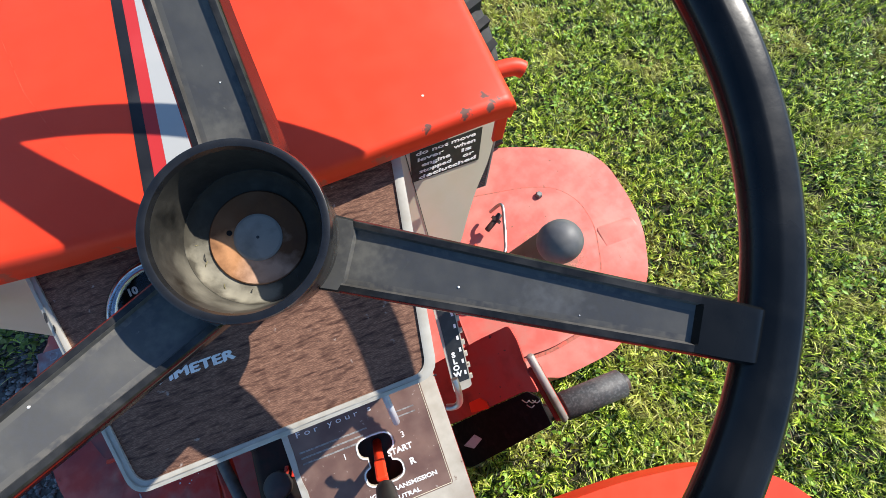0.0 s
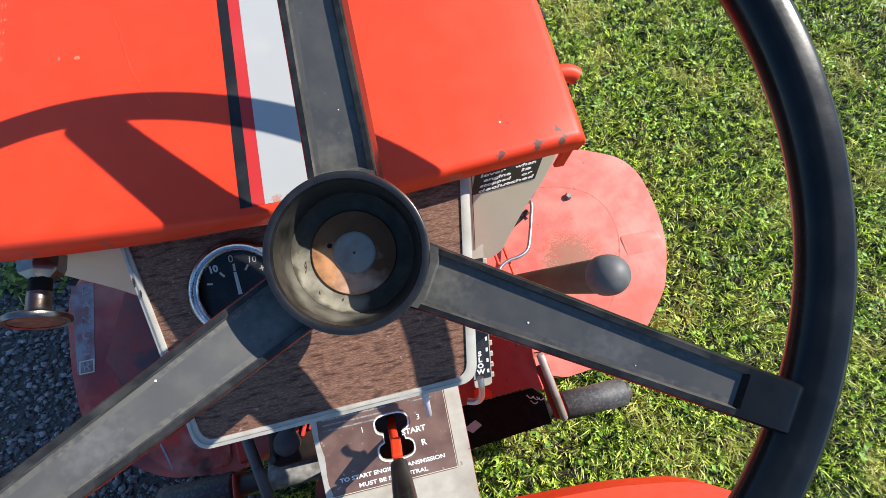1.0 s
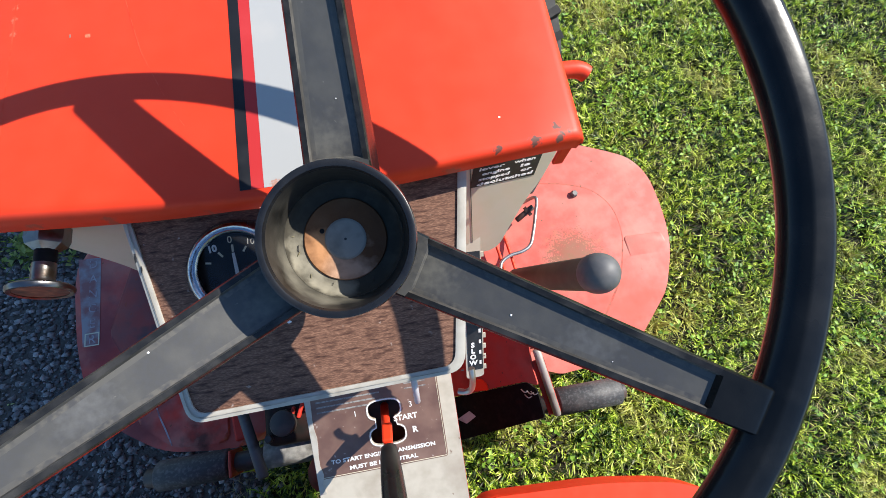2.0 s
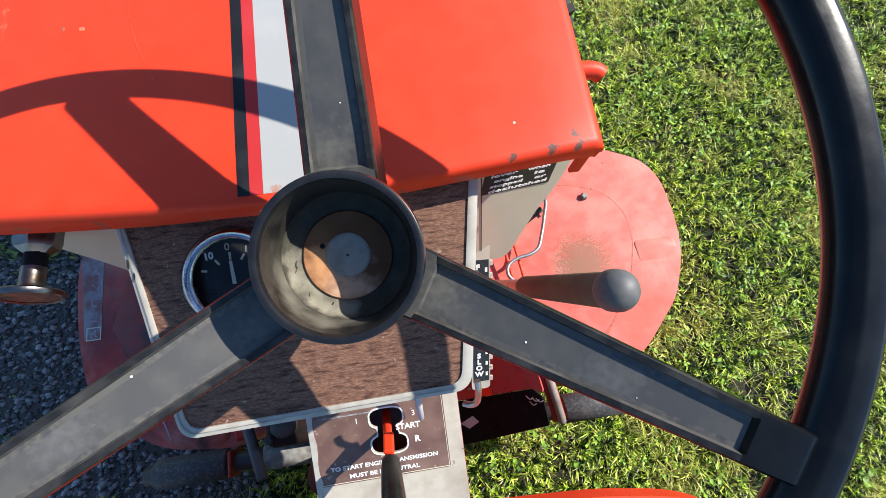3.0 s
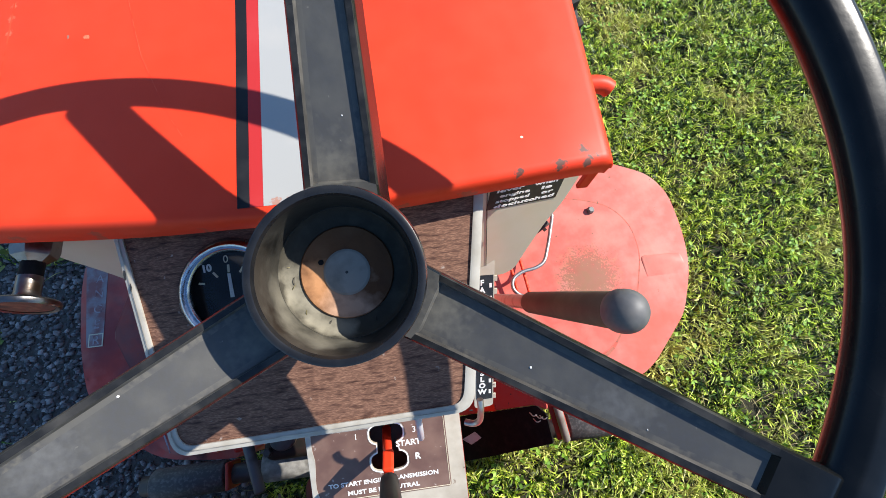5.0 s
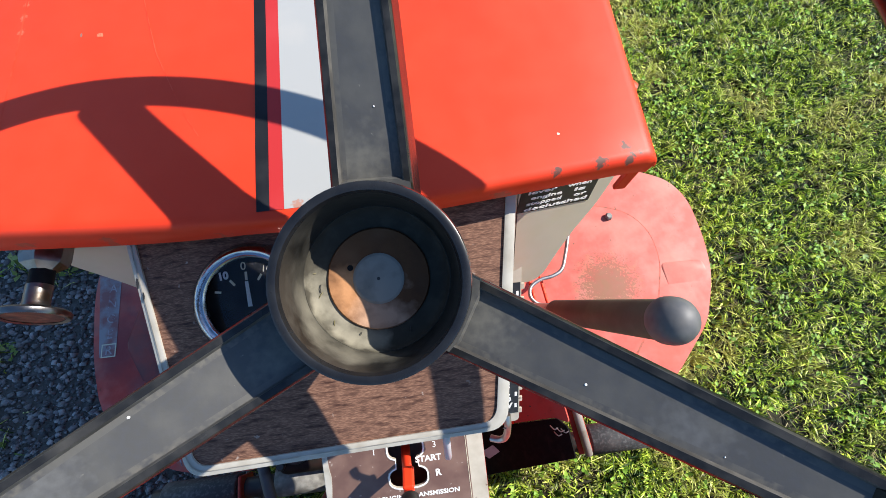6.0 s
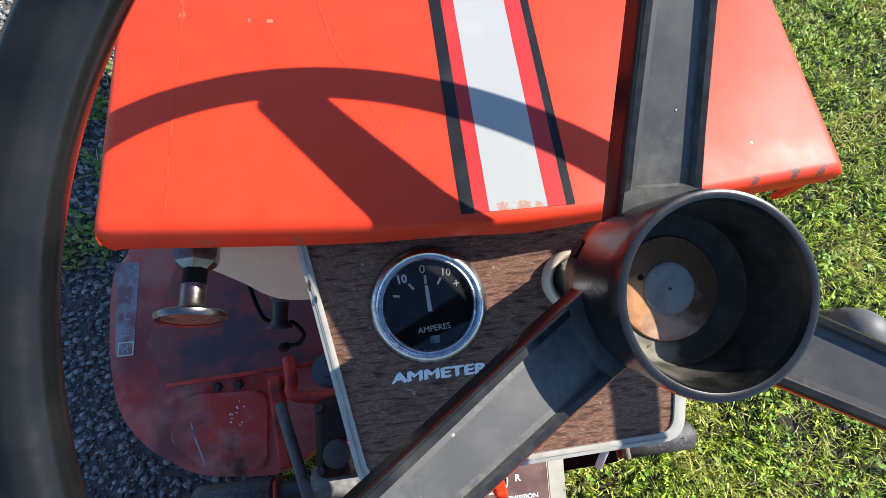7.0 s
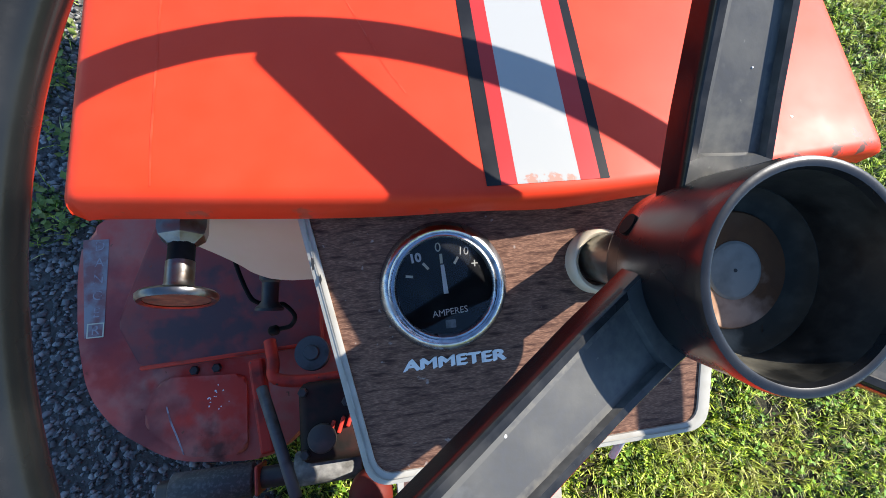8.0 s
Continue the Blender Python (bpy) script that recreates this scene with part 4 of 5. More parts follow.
add_spot(rust, WHEEL @ Vector((-0.001, -0.013, -0.0012)), 0.024, (0.60, 0.38, 0.26), 90, 0.30, 0.9)
part("centre_dimple", lathe([(0.0, -0.0002), (0.0006, -0.0002), (0.0007, -0.0006)], WHEEL, 12), oily, wheel_)


# height of each spoke's lips over the hub's plane, from the hub to the rim; the three are bent a little differently
SPOKE_R = (0.030, 0.040, 0.070, 0.100, 0.130, 0.160, 0.172, 0.178, 0.196)
SPOKES = {87.6: (-0.0034, -0.0006, 0.0086, 0.0177, 0.0268, 0.0359, 0.0395, 0.0413, 0.0466),
          207.0: (-0.0020, 0.0012, 0.0126, 0.0240, 0.0354, 0.0464, 0.0505, 0.0520, 0.0520),
          -30.75: (-0.0040, -0.0008, 0.0100, 0.0208, 0.0316, 0.0424, 0.0465, 0.0483, 0.0483)}
RECESS = 0.0026


def lip_height(turn, r):
    return float(np.interp(r, SPOKE_R, SPOKES[turn]))


def spoke(turn):
    """One trough-shaped spoke: raised lips, a recessed floor and deep sides."""
    frame_s = WHEEL @ pose(0, 0, 0, 0, 0, turn)

    def section(r, recess, drop=0.0):
        w = float(np.interp(r, (0.030, 0.040, 0.100, 0.160, 0.190), (0.0162, 0.0156, 0.0131, 0.0107, 0.0098)))
        h = lip_height(turn, r) - drop
        low = h - float(np.interp(r, (0.04, 0.09, 0.16), (0.0125, 0.0110, 0.0105)))
        lip = 0.0033
        keel, flare = (float(np.interp(r, (0.03, 0.06, 0.09, 0.17), (0.018, 0.010, 0.0028, 0.0018))), 0.0026) if turn == 87.6 else (0.0, 0.0006)
        d = RECESS if recess else 0.0
        return [(r, -w - flare, low - keel), (r, -w - 0.0004, h - 0.004), (r, -w, h - 0.0011), (r, -w + 0.0009, h), (r, -w + lip, h), (r, -w + lip + 0.0007, h - d),
                (r, -w + lip + 0.0030, h - d), (r, w - lip - 0.0030, h - d), (r, w - lip - 0.0007, h - d), (r, w - lip, h), (r, w - 0.0009, h), (r, w, h - 0.0011), (r, w + 0.0004, h - 0.004), (r, w + 0.5 * flare, low)]

    def bowed(row):
        return [(px - 12.0 * py * py, py, pz) for px, py, pz in row]

    bm = bmesh.new()
    rows_ = [bowed(section(0.0300, False)), bowed(section(0.0385, False)), bowed(section(0.0398, True))]
    rows_ += [section(r, True) for r in (0.055, 0.070, 0.085, 0.100, 0.115, 0.130, 0.145, 0.1635)]
    end = 0.1935 if turn == 87.6 else 0.1868
    rows_ += [section(0.1645, False), section(0.172, False), section(end - 0.0060, False), section(end - 0.0030, False, 0.0004), section(end - 0.0010, False, 0.0015), section(end + 0.0004, False, 0.0035), section(end + 0.0010, False, 0.0080)]
    made = [[bm.verts.new(p) for p in row] for row in rows_]
    last = len(rows_) - 8
    for k, (a, b) in enumerate(zip(made, made[1:])):
        for i in range(len(a) - 1):
            f = bm.faces.new((a[i], a[i + 1], b[i + 1], b[i]))
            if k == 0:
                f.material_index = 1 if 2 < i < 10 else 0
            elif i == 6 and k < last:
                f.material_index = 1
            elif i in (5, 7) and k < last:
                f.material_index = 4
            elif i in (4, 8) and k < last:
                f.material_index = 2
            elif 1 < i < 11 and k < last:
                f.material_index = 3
        bm.faces.new((a[-1], a[0], b[0], b[-1]))
    bm.faces.new(made[-1])
    bm.transform(frame_s)
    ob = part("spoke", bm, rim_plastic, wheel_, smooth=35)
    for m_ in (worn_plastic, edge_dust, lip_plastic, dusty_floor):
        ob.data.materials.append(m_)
    return ob


for turn in SPOKES:
    spoke(turn)
    ray_ = WHEEL @ pose(0, 0, 0, 0, 0, turn)
    add_spot(worn_plastic, ray_ @ Vector((0.044, 0.004, lip_height(turn, 0.044) - RECESS)), 0.030, (0.140, 0.133, 0.112), 260, 0.45, 0.85)
    add_spot(worn_plastic, ray_ @ Vector((0.118, -0.003, lip_height(turn, 0.118) - RECESS)), 0.026, (0.120, 0.120, 0.116), 320, 0.45, 0.7)
for turn, r_, w_, s_ in ((-30.75, 0.0835, -0.0036, 0.0006), (207.0, 0.0920, -0.0074, 0.0006), (-30.75, 0.1277, -0.0050, 0.0003), (87.6, 0.0640, -0.0035, 0.0004)):
    part("speck", lathe([(0, 0.0003), (s_ * 0.7, 0.0002), (s_, -0.0003)], WHEEL @ pose(0, 0, 0, 0, 0, turn) @ move(r_, w_, lip_height(turn, r_) - RECESS), 8), print_white, wheel_)

# bits of dry grass and grit lying in the cup
for k in range(6):
    rr = random.Random(300 + k)
    a_, q_, l_ = radians(rr.uniform(165, 300)), rr.uniform(0.0205, 0.0248), rr.uniform(0.0012, 0.0035)
    d_ = rr.uniform(0, math.pi)
    at_ = Vector((q_ * math.cos(a_), q_ * math.sin(a_), -0.0018))
    off_ = Vector((math.cos(d_), math.sin(d_), 0.05)) * l_
    part("debris", tube([WHEEL @ (at_ - off_ * 0.5), WHEEL @ (at_ + Vector((0, 0, 0.0004))), WHEEL @ (at_ + off_ * 0.5)], 0.00016, 5), (oily, leaf_dry)[k % 2], wheel_)

# steering column and its collar on the dash
col_low = WC + WN * -0.19
part("steering_column", tube([col_low, WC + WN * -0.034], 0.0128, 24), dull_chrome, tractor, "greasy steel steering column", smooth=40)
RING = frame_of(DASH @ Vector(on_dash(0.0345, -0.0285) + (0,)), (1, 0, 0), DN)
part("column_collar", lathe([(0.0128, 0.001), (0.0132, 0.0075), (0.0150, 0.0090), (0.0165, 0.0080), (0.0172, 0.004), (0.0174, -0.001)], RING, 40), cream, tractor, "worn cream collar round the column", smooth=50)
part("set_screw", lathe([(0, 0.0006), (0.0040, 0.0006), (0.0042, -0.004)], frame_of(WHEEL @ Vector((-0.0263, 0.0177, -0.0180)), WN, WHEEL.to_3x3() @ Vector((-0.83, 0.56, 0.0))), 20), deep_black, wheel_, "dark screw hole in the hub", smooth=40)

# choke pull knob under the left wing
KA, KB = Vector((-0.1765, 0.0175, 0.8770)), Vector((-0.1780, -0.0270, 0.8785))
KM = along(KA, KB)
knob = part("choke_knob", lathe([(0.0, -0.003), (0.0128, -0.003), (0.0130, 0.007), (0.0118, 0.011), (0.0074, 0.0145), (0.0070, 0.0150)], KM @ pose(0, 0, 0, 0, 0, 15), 6), knob_chrome, tractor, "pitted chrome pull knob with a flat mushroom head", smooth=20)
part("knob_neck", lathe([(0.0064, 0.014), (0.0064, 0.0245)], KM, 24), dial_black, knob, smooth=60)
part("knob_head", lathe([(0.0068, 0.0240), (0.0068, 0.0350), (0.0076, 0.0372), (0.0105, 0.0388), (0.0172, 0.0398), (0.0184, 0.0410), (0.0184, 0.0430), (0.0174, 0.0443), (0.0150, 0.0438)], KM, 48), knob_chrome, knob, smooth=40)
part("knob_face", lathe([(0.0, 0.0428), (0.0153, 0.0434)], KM, 40), knob_rust, knob, "rusty red face of the knob")
# small black knob and its cable
SA, SB = Vector((-0.1645, 0.0124, 0.7450)), Vector((-0.1672, -0.0112, 0.7400))
SM = along(SA, SB)
small = part("throttle_knob", lathe([(0.0, -0.004), (0.0086, -0.004), (0.0086, 0.0005), (0.0066, 0.0025), (0.0064, 0.0175), (0.0085, 0.0205), (0.0108, 0.0225), (0.0110, 0.0245), (0.0, 0.0250)], SM, 28), decal_black, tractor, "small black pull knob", smooth=40)
part("cable", tube(smooth_line([(-0.194, 0.040, 0.745), (-0.192, 0.024, 0.735), (-0.1845, 0.0045, 0.735), (-0.179, -0.0025, 0.733), (-0.166, -0.006, 0.728), (-0.159, -0.0055, 0.727), (-0.1515, -0.015, 0.722), (-0.156, -0.0225, 0.718), (-0.167, -0.0240, 0.717)], 8), 0.0019, 8), deep_black, small, "black control cable", smooth=60)
part("cable_end", bar((-0.165, -0.0240, 0.717), (-0.174, -0.0255, 0.716), 0.0042, None, 14), deep_black, small, "black cable end", smooth=50)

# control console between the footrests
CA = radians(20)
CONS = frame_of((0.007, -0.16, 0.600), (1, 0, 0), (0, -math.sin(CA), math.cos(CA)))


def cons(x, y, lift=0.0):
    return CONS @ move(x - 0.007, (y + 0.16) / math.cos(CA), lift)


body = [(-0.0875, -0.33), (0.0880, -0.33), (0.0880, 0.16), (-0.0875, 0.16)]


def slot_outline(grow=0.0):
    pts = []
    for cx, cy, rx, ry, a0, a1 in ((0.0025, 0.0140, 0.0190 + grow, 0.0112 + grow, -62, 242), (0.0030, -0.0180, 0.0205 + grow, 0.0112 + grow, 118, 422)):
        for k in range(17):
            a = radians(a0 + (a1 - a0) * k / 16)
            c, s = math.cos(a), math.sin(a)
            pts.append((cx + rx * math.copysign(abs(c) ** 0.7, c), cy + ry * math.copysign(abs(s) ** 0.7, s)))
    return pts


console = part("control_console", plate(rounded(body, 0.006), 0.0025, CONS, holes=[slot_outline()]), console_cream, tractor, "cream-painted shift console between the footrests")
for nm, sx in (("console_side", -0.0870), ("console_side", 0.0875)):
    part(nm, box((0.0022, 0.485, 0.05), CONS @ move(sx, -0.085, -0.0275)), arm_paint if sx < 0 else paint_frame, console)
# dark sheet added below the slot to make its opening look shaded
part("slot_shade", box((0.080, 0.10, 0.006), CONS @ move(0, -0.002, -0.045)), oily, console)
decal = [(-0.0835, -0.0575), (0.0705, -0.0575), (0.0705, 0.066), (-0.0835, 0.066)]
part("shift_plate", plate(rounded(decal, 0.004), 0.0004, CONS @ move(0, 0, 0.0006), holes=[slot_outline(0.0026)]), plate_brown, console, "brown shift-pattern plate")
bm = plate(slot_outline(0.0017), 0.0004, CONS @ move(0, 0, 0.0010), holes=[slot_outline(0.0002)])
part("slot_edge", bm, print_white, console, "white line round the shift slot")
for x0, x1, y0, y1 in ((-0.0822, -0.0817, -0.0555, 0.064), (0.0687, 0.0692, -0.0555, 0.064), (-0.082, 0.069, -0.0562, -0.0556)):
    part("plate_line", plate([(x0, y0), (x1, y0), (x1, y1), (x0, y1)], 0.0003, CONS @ move(0, 0, 0.0009)), print_cream, console)
lettering("START", 0.0092, cons(0.0335, -0.1600, 0.0008), print_white, console, width=0.0285, bold=0.03)
lettering("R", 0.0100, cons(0.0425, -0.1760, 0.0008), print_white, console, bold=0.04)
lettering("3", 0.0095, cons(0.0415, -0.1465, 0.0008), print_white, console)
lettering("1", 0.0095, cons(-0.0245, -0.1465, 0.0008), print_white, console)
lettering("TO START ENGINE TRANSMISSION", 0.0068, cons(0.0015, -0.1965, 0.0008), print_white, console, width=0.125, bold=0.03)
lettering("MUST BE IN NEUTRAL", 0.0068, cons(0.0, -0.2065, 0.0008), print_white, console, width=0.082, bold=0.03)
lettering("F o r   y o u r   s", 0.0088, cons(-0.024, -0.1085, 0.0008), print_white, console, width=0.083)
for k in range(3):
    part("small_print", plate([(-0.075, 0.0348 - 0.0062 * k), (0.0 - 0.006 * k, 0.0348 - 0.0062 * k), (0.0 - 0.006 * k, 0.0366 - 0.0062 * k), (-0.075, 0.0366 - 0.0062 * k)], 0.0003, CONS @ move(0, 0, 0.0008)), faded_print, console)
for k in range(2):
    part("small_print", plate([(0.030, 0.0400 - 0.0060 * k), (0.056, 0.0400 - 0.0060 * k), (0.056, 0.0414 - 0.0060 * k), (0.030, 0.0414 - 0.0060 * k)], 0.0003, CONS @ move(0, 0, 0.0008)), faded_print, console)
strip = []
for k in range(15):
    strip.append((-0.0868, -0.075 + 0.0115 * k))
for k in range(14, -1, -1):
    strip.append((-0.0800 + 0.0022 * random.Random(k).uniform(-1, 0.6), -0.075 + 0.0115 * k))
part("edge_strip", plate(strip, 0.0009, CONS @ move(0, 0, 0.0014)), trim_white, console, "torn off-white edge strip")
part("lever_tab", box((0.0115, 0.026, 0.0050), frame_of((0.0138, -0.1700, 0.6490), (1, 0, 0), (0.0, 0.745, 0.667)), 0.0023), paint_hood, tractor, "orange-red flat tab on the shift lever")
# shift lever
sl = [(0.0069, -0.1392, 0.5), (0.0069, -0.1452, 0.563), (0.0145, -0.1855, 0.660), (0.0185, -0.235, 0.715)]
shift = part("shift_lever", tube(smooth_line(sl[:3], 5), 0.0052, 14), paint_hood, tractor, "orange-red shift lever with a black grip", smooth=60)
part("shift_grip", tube([Vector(sl[2]) - Vector((0.0002, -0.002, 0.0022)), Vector(sl[2]), Vector(sl[2]).lerp(Vector(sl[3]), 0.1), Vector(sl[2]).lerp(Vector(sl[3]), 0.5), Vector(sl[3])], [0.006, 0.0088, 0.0098, 0.0115, 0.0125], 18), black_plastic, shift, smooth=50)
# small toggle post beside the shift pattern
part("key_post", bar((0.0545, -0.118, 0.848), (0.0545, -0.1385, 0.816), 0.0024, 0.0024, 14, 0.0008), pale_grey, tractor, "pale grey post under the dash edge", smooth=50)

# throttle scale at the dash's right
SCALE = frame_of((0.1166, -0.0685, 0.7404), (1, -0.039, -0.031), (0.0, -0.63, 0.777))
scale_ = part("throttle_scale", plate(rounded([(-0.0065, -0.079), (0.0118, -0.077), (0.0118, 0.0843), (-0.001, 0.0843), (-0.0075, 0.072)], 0.003), 0.0025, SCALE, 0.0005, 1), console_cream, tractor, "notched throttle quadrant with black scale")
part("scale_plate", plate([(-0.0045, -0.0685), (0.0108, -0.0675), (0.0108, 0.065), (-0.0045, 0.065)], 0.0004, SCALE @ move(0, 0, 0.0005)), decal_black, scale_, "black speed scale")
for k, ch in enumerate("FAST"):
    lettering(ch, 0.0072, SCALE @ move(0.0008, 0.0580 - 0.0072 * k, 0.0009), print_white, scale_, bold=0.04)
for k, ch in enumerate("SLOW"):
    lettering(ch, 0.0076, SCALE @ move(0.0008, -0.0375 - 0.0072 * k, 0.0009), print_white, scale_, bold=0.05)
for k in range(11):
    part("notch", box((0.0030, 0.0055, 0.002), SCALE @ move(0.0130, -0.066 + 0.0127 * k, -0.0012), 0.0005), console_cream, scale_)
    if k < 10:
        part("scale_mark", box((0.0022, 0.0042, 0.0003), SCALE @ move(0.0083, -0.0591 + 0.0127 * k, 0.0007)), print_white, scale_)
part("bent_rod", tube(smooth_line([(0.094, -0.139, 0.713), (0.1015, -0.141, 0.717), (0.1064, -0.138, 0.724), (0.1073, -0.128, 0.740), (0.107, -0.120, 0.746)], 6), 0.0030, 12), steel, tractor, "bent bare steel link rod", smooth=60)

# lift lever with its long rubber grip
LT, LB = Vector((0.1860, -0.0770, 0.8980)), Vector((0.1860, -0.0290, 0.668))
lever = part("lift_lever", tube([LB + (LB - LT) * 1.6, LB + (LT - LB) * 0.05], 0.0085, 16), steel, tractor, "lift lever with a long grey rubber grip", smooth=60)
ax_ = along(LT, LB)
cap = [(0.0, -0.0132)] + [(0.0134 * math.sin(a), -0.0132 * math.cos(a)) for a in (0.25, 0.5, 0.75, 1.0, 1.25, 1.45)] + [(0.0136, 0.002), (0.0136, 0.0065), (0.0128, 0.0085), (0.0117, 0.0088)]
sleeve = [(0.0112, 0.0080), (0.0120, 0.0090), (0.0121, 0.012), (0.0120, 0.12), (0.0117, 0.232), (0.0106, 0.2345), (0.0085, 0.2350)]
part("grip", lathe(sleeve, ax_, 40), sleeve_grey, lever, "brownish grey worn grip sleeve", smooth=40)
part("grip_cap", lathe(cap, ax_, 40), grip_rubber, lever, "dark grey rubber domed end", smooth=40)

# chassis
part("chassis_rail", box((0.12, 1.50, 0.09), move(0, -0.12, 0.315), 0.008), paint_frame, tractor, "red tractor chassis")
part("gear_case", box((0.125, 0.125, 0.16), move(-0.165, -0.125, 0.235), 0.016, 3), case_mat, tractor, "dark red gear case beside the chassis, darkened for shade", smooth=40)
part("case_flange", bar((-0.190, -0.150, 0.310), (-0.190, -0.150, 0.330), 0.022, None, 20), oily, tractor, smooth=50)
for k_, (x_, y_) in enumerate(((-0.218, -0.078), (-0.115, -0.078), (-0.218, -0.172), (-0.150, -0.100))):
    part("case_bolt", lathe([(0.0, 0.008), (0.006, 0.008), (0.008, 0.005), (0.008, 0.0)], move(x_, y_, 0.3145), 6), oily, tractor)
# bright red bars added for the strips of sunlit metal here
for k_, x_ in enumerate((-0.176, -0.160, -0.146)):
    part("sunlit_strip", box((0.006, 0.030 - 0.004 * k_, 0.012), move(x_, -0.140 + 0.006 * k_, 0.318) @ pose(0, 0, 0, 0, 0, -22), 0.002), arm_paint, tractor, "bright red bar for a sunlit strip on the gear case")
part("pedal_hub", lathe([(0.0, 0.030), (0.012, 0.029), (0.023, 0.024), (0.031, 0.015), (0.034, 0.004), (0.034, -0.030)], move(-0.121, -0.240, 0.322), 28), pedal_paint, tractor, "domed dark red pedal hub", smooth=60)
part("engine_block", box((0.29, 0.77, 0.42), move(0, 0.44, 0.66), 0.02), oily, tractor, "dark oily engine under the hood")
nose = bmesh.new()
outline_ = [(0.855, 0.905), (1.045, 0.780), (1.050, 0.520), (0.960, 0.450), (0.855, 0.450)]
left_, right_ = [nose.verts.new((-0.185, y_, z_)) for y_, z_ in outline_], [nose.verts.new((0.172, y_, z_)) for y_, z_ in outline_]
nose.faces.new(left_), nose.faces.new(right_[::-1])
for k in range(len(outline_)):
    nose.faces.new((left_[k - 1], right_[k - 1], right_[k], left_[k]))
bmesh.ops.bevel(nose, geom=list(nose.edges), offset=0.012, segments=2, affect="EDGES")
part("grille_nose", nose, paint_hood, tractor, "orange-red sloping front of the hood", smooth=40)
part("rear_body", box((0.20, 0.55, 0.22), move(0, -0.62, 0.42), 0.02), paint_frame, tractor)


def panel(points, n, thick, bevel=0.0, radius=0.0, lift=0.0):
    """A flat sheet through places of the world that lie in one plane with the normal n."""
    f = frame_of(points[0], Vector((0, 0, 1)).cross(Vector(n)) if abs(n[2]) < 0.999 else (1, 0, 0), n)
    flat = [(f.inverted() @ Vector(p)).to_2d() for p in points]
    if sum(flat[k - 1].cross(flat[k]) for k in range(len(flat))) < 0:
        flat = flat[::-1]
    return plate(rounded(flat, radius, 4) if radius else flat, thick, f @ move(0, 0, lift), bevel)


SLOPE = (-0.70, -0.06, 0.71)
guard = part("belt_guard", panel([(0.1000, -0.045, 0.2005), (0.2068, -0.0413, 0.3047), (0.2553, -0.0423, 0.3523), (0.259, -0.0729, 0.3532), (0.256, -0.127, 0.3457), (0.260, -0.165, 0.3465), (0.2428, -0.1539, 0.3306), (0.1185, -0.1623, 0.2073), (0.0960, -0.160, 0.185)],
                                 SLOPE, 0.004, 0.001, 0.008), guard_paint, tractor, "dark red sloping sheet-metal belt guard")
# lies in the guard's own slope, brighter paint makes it look sunlit
part("guard_lip", panel([(0.1536, -0.1371, 0.2441), (0.1513, -0.1554, 0.2403), (0.1826, -0.1593, 0.2708), (0.1815, -0.1480, 0.2712), (0.1740, -0.1365, 0.2640)], SLOPE, 0.003, 0.0, 0.003, 0.004), paint_hood, guard, "bright red lip, its sunlight put into the paint")
# the shade over this plate is put into its near-black colour
foot = part("foot_plate", panel([(0.0960, -0.166, 0.1840), (0.1185, -0.1640, 0.2070), (0.2428, -0.1560, 0.3304), (0.255, -0.172, 0.341), (0.258, -0.219, 0.340), (0.1173, -0.2469, 0.1990), (0.0960, -0.240, 0.1790)], SLOPE, 0.004, 0.001, 0.004, -0.003), deep_black, tractor,
            "black footwell plate, its shade put into the colour")
part("pale_patch", panel([(0.1157, -0.2065, 0.2009), (0.1400, -0.1935, 0.2262), (0.1500, -0.2050, 0.2355), (0.1313, -0.2168, 0.2154)], SLOPE, 0.0004, 0.0, 0.002, -0.002), pale_grey, foot, "pale grey patch")
PN = (0.0, -0.566, 0.824)
part("pedal_arm", box((0.125, 0.024, 0.004), frame_of((0.2820, -0.170, 0.312), (0.0335, -0.120, -0.0825), PN), 0.0015), guard_paint, tractor, "grimy red pedal arm")
for k, (x_, y_, z_) in enumerate(((0.232, -0.166, 0.326), (0.240, -0.170, 0.334), (0.236, -0.176, 0.329), (0.246, -0.172, 0.338))):
    part("hose_clip", tube(smooth_line([(x_, y_, z_), (x_ + 0.004, y_ - 0.006, z_ + 0.008), (x_ + 0.010, y_ - 0.004, z_ + 0.010)], 4), 0.0010, 6), steel, foot, smooth=60)
# crossbar with rubber foot pads
part("footrest_bar", bar((0.26, -0.205, 0.245), (0.45, -0.205, 0.245), 0.017), oily, tractor, "black footrest crossbar", smooth=50)
part("footrest_bar", bar((-0.46, -0.205, 0.245), (-0.10, -0.205, 0.245), 0.017), oily, tractor, "black footrest crossbar", smooth=50)
for side in (-1, 1):
    part("foot_pad", bar((side * 0.312, -0.205, 0.245), (side * 0.440, -0.205, 0.245), 0.0265, None, 28, 0.003), rubber, tractor, "worn ribbed black rubber foot pad", smooth=50)
    part("foot_bracket", box((0.006, 0.046, 0.06), move(side * 0.303, -0.205, 0.245), 0.003), guard_paint, tractor)
part("footrest_sleeve", bar((-0.245, -0.200, 0.245), (-0.135, -0.200, 0.245), 0.0275, None, 24), sleeve_iron, tractor, "grey iron sleeve on the crossbar", smooth=50)
part("pedal_rod", bar((0.2645, -0.1035, 0.369), (0.298, -0.2235, 0.2865), 0.0070), grey_steel, tractor, "bare steel pedal rod", smooth=50)
part("pedal_rod", bar((-0.292, -0.060, 0.275), (-0.236, -0.235, 0.300), 0.0095), dark_steel, tractor, "bare steel pedal rod", smooth=50)
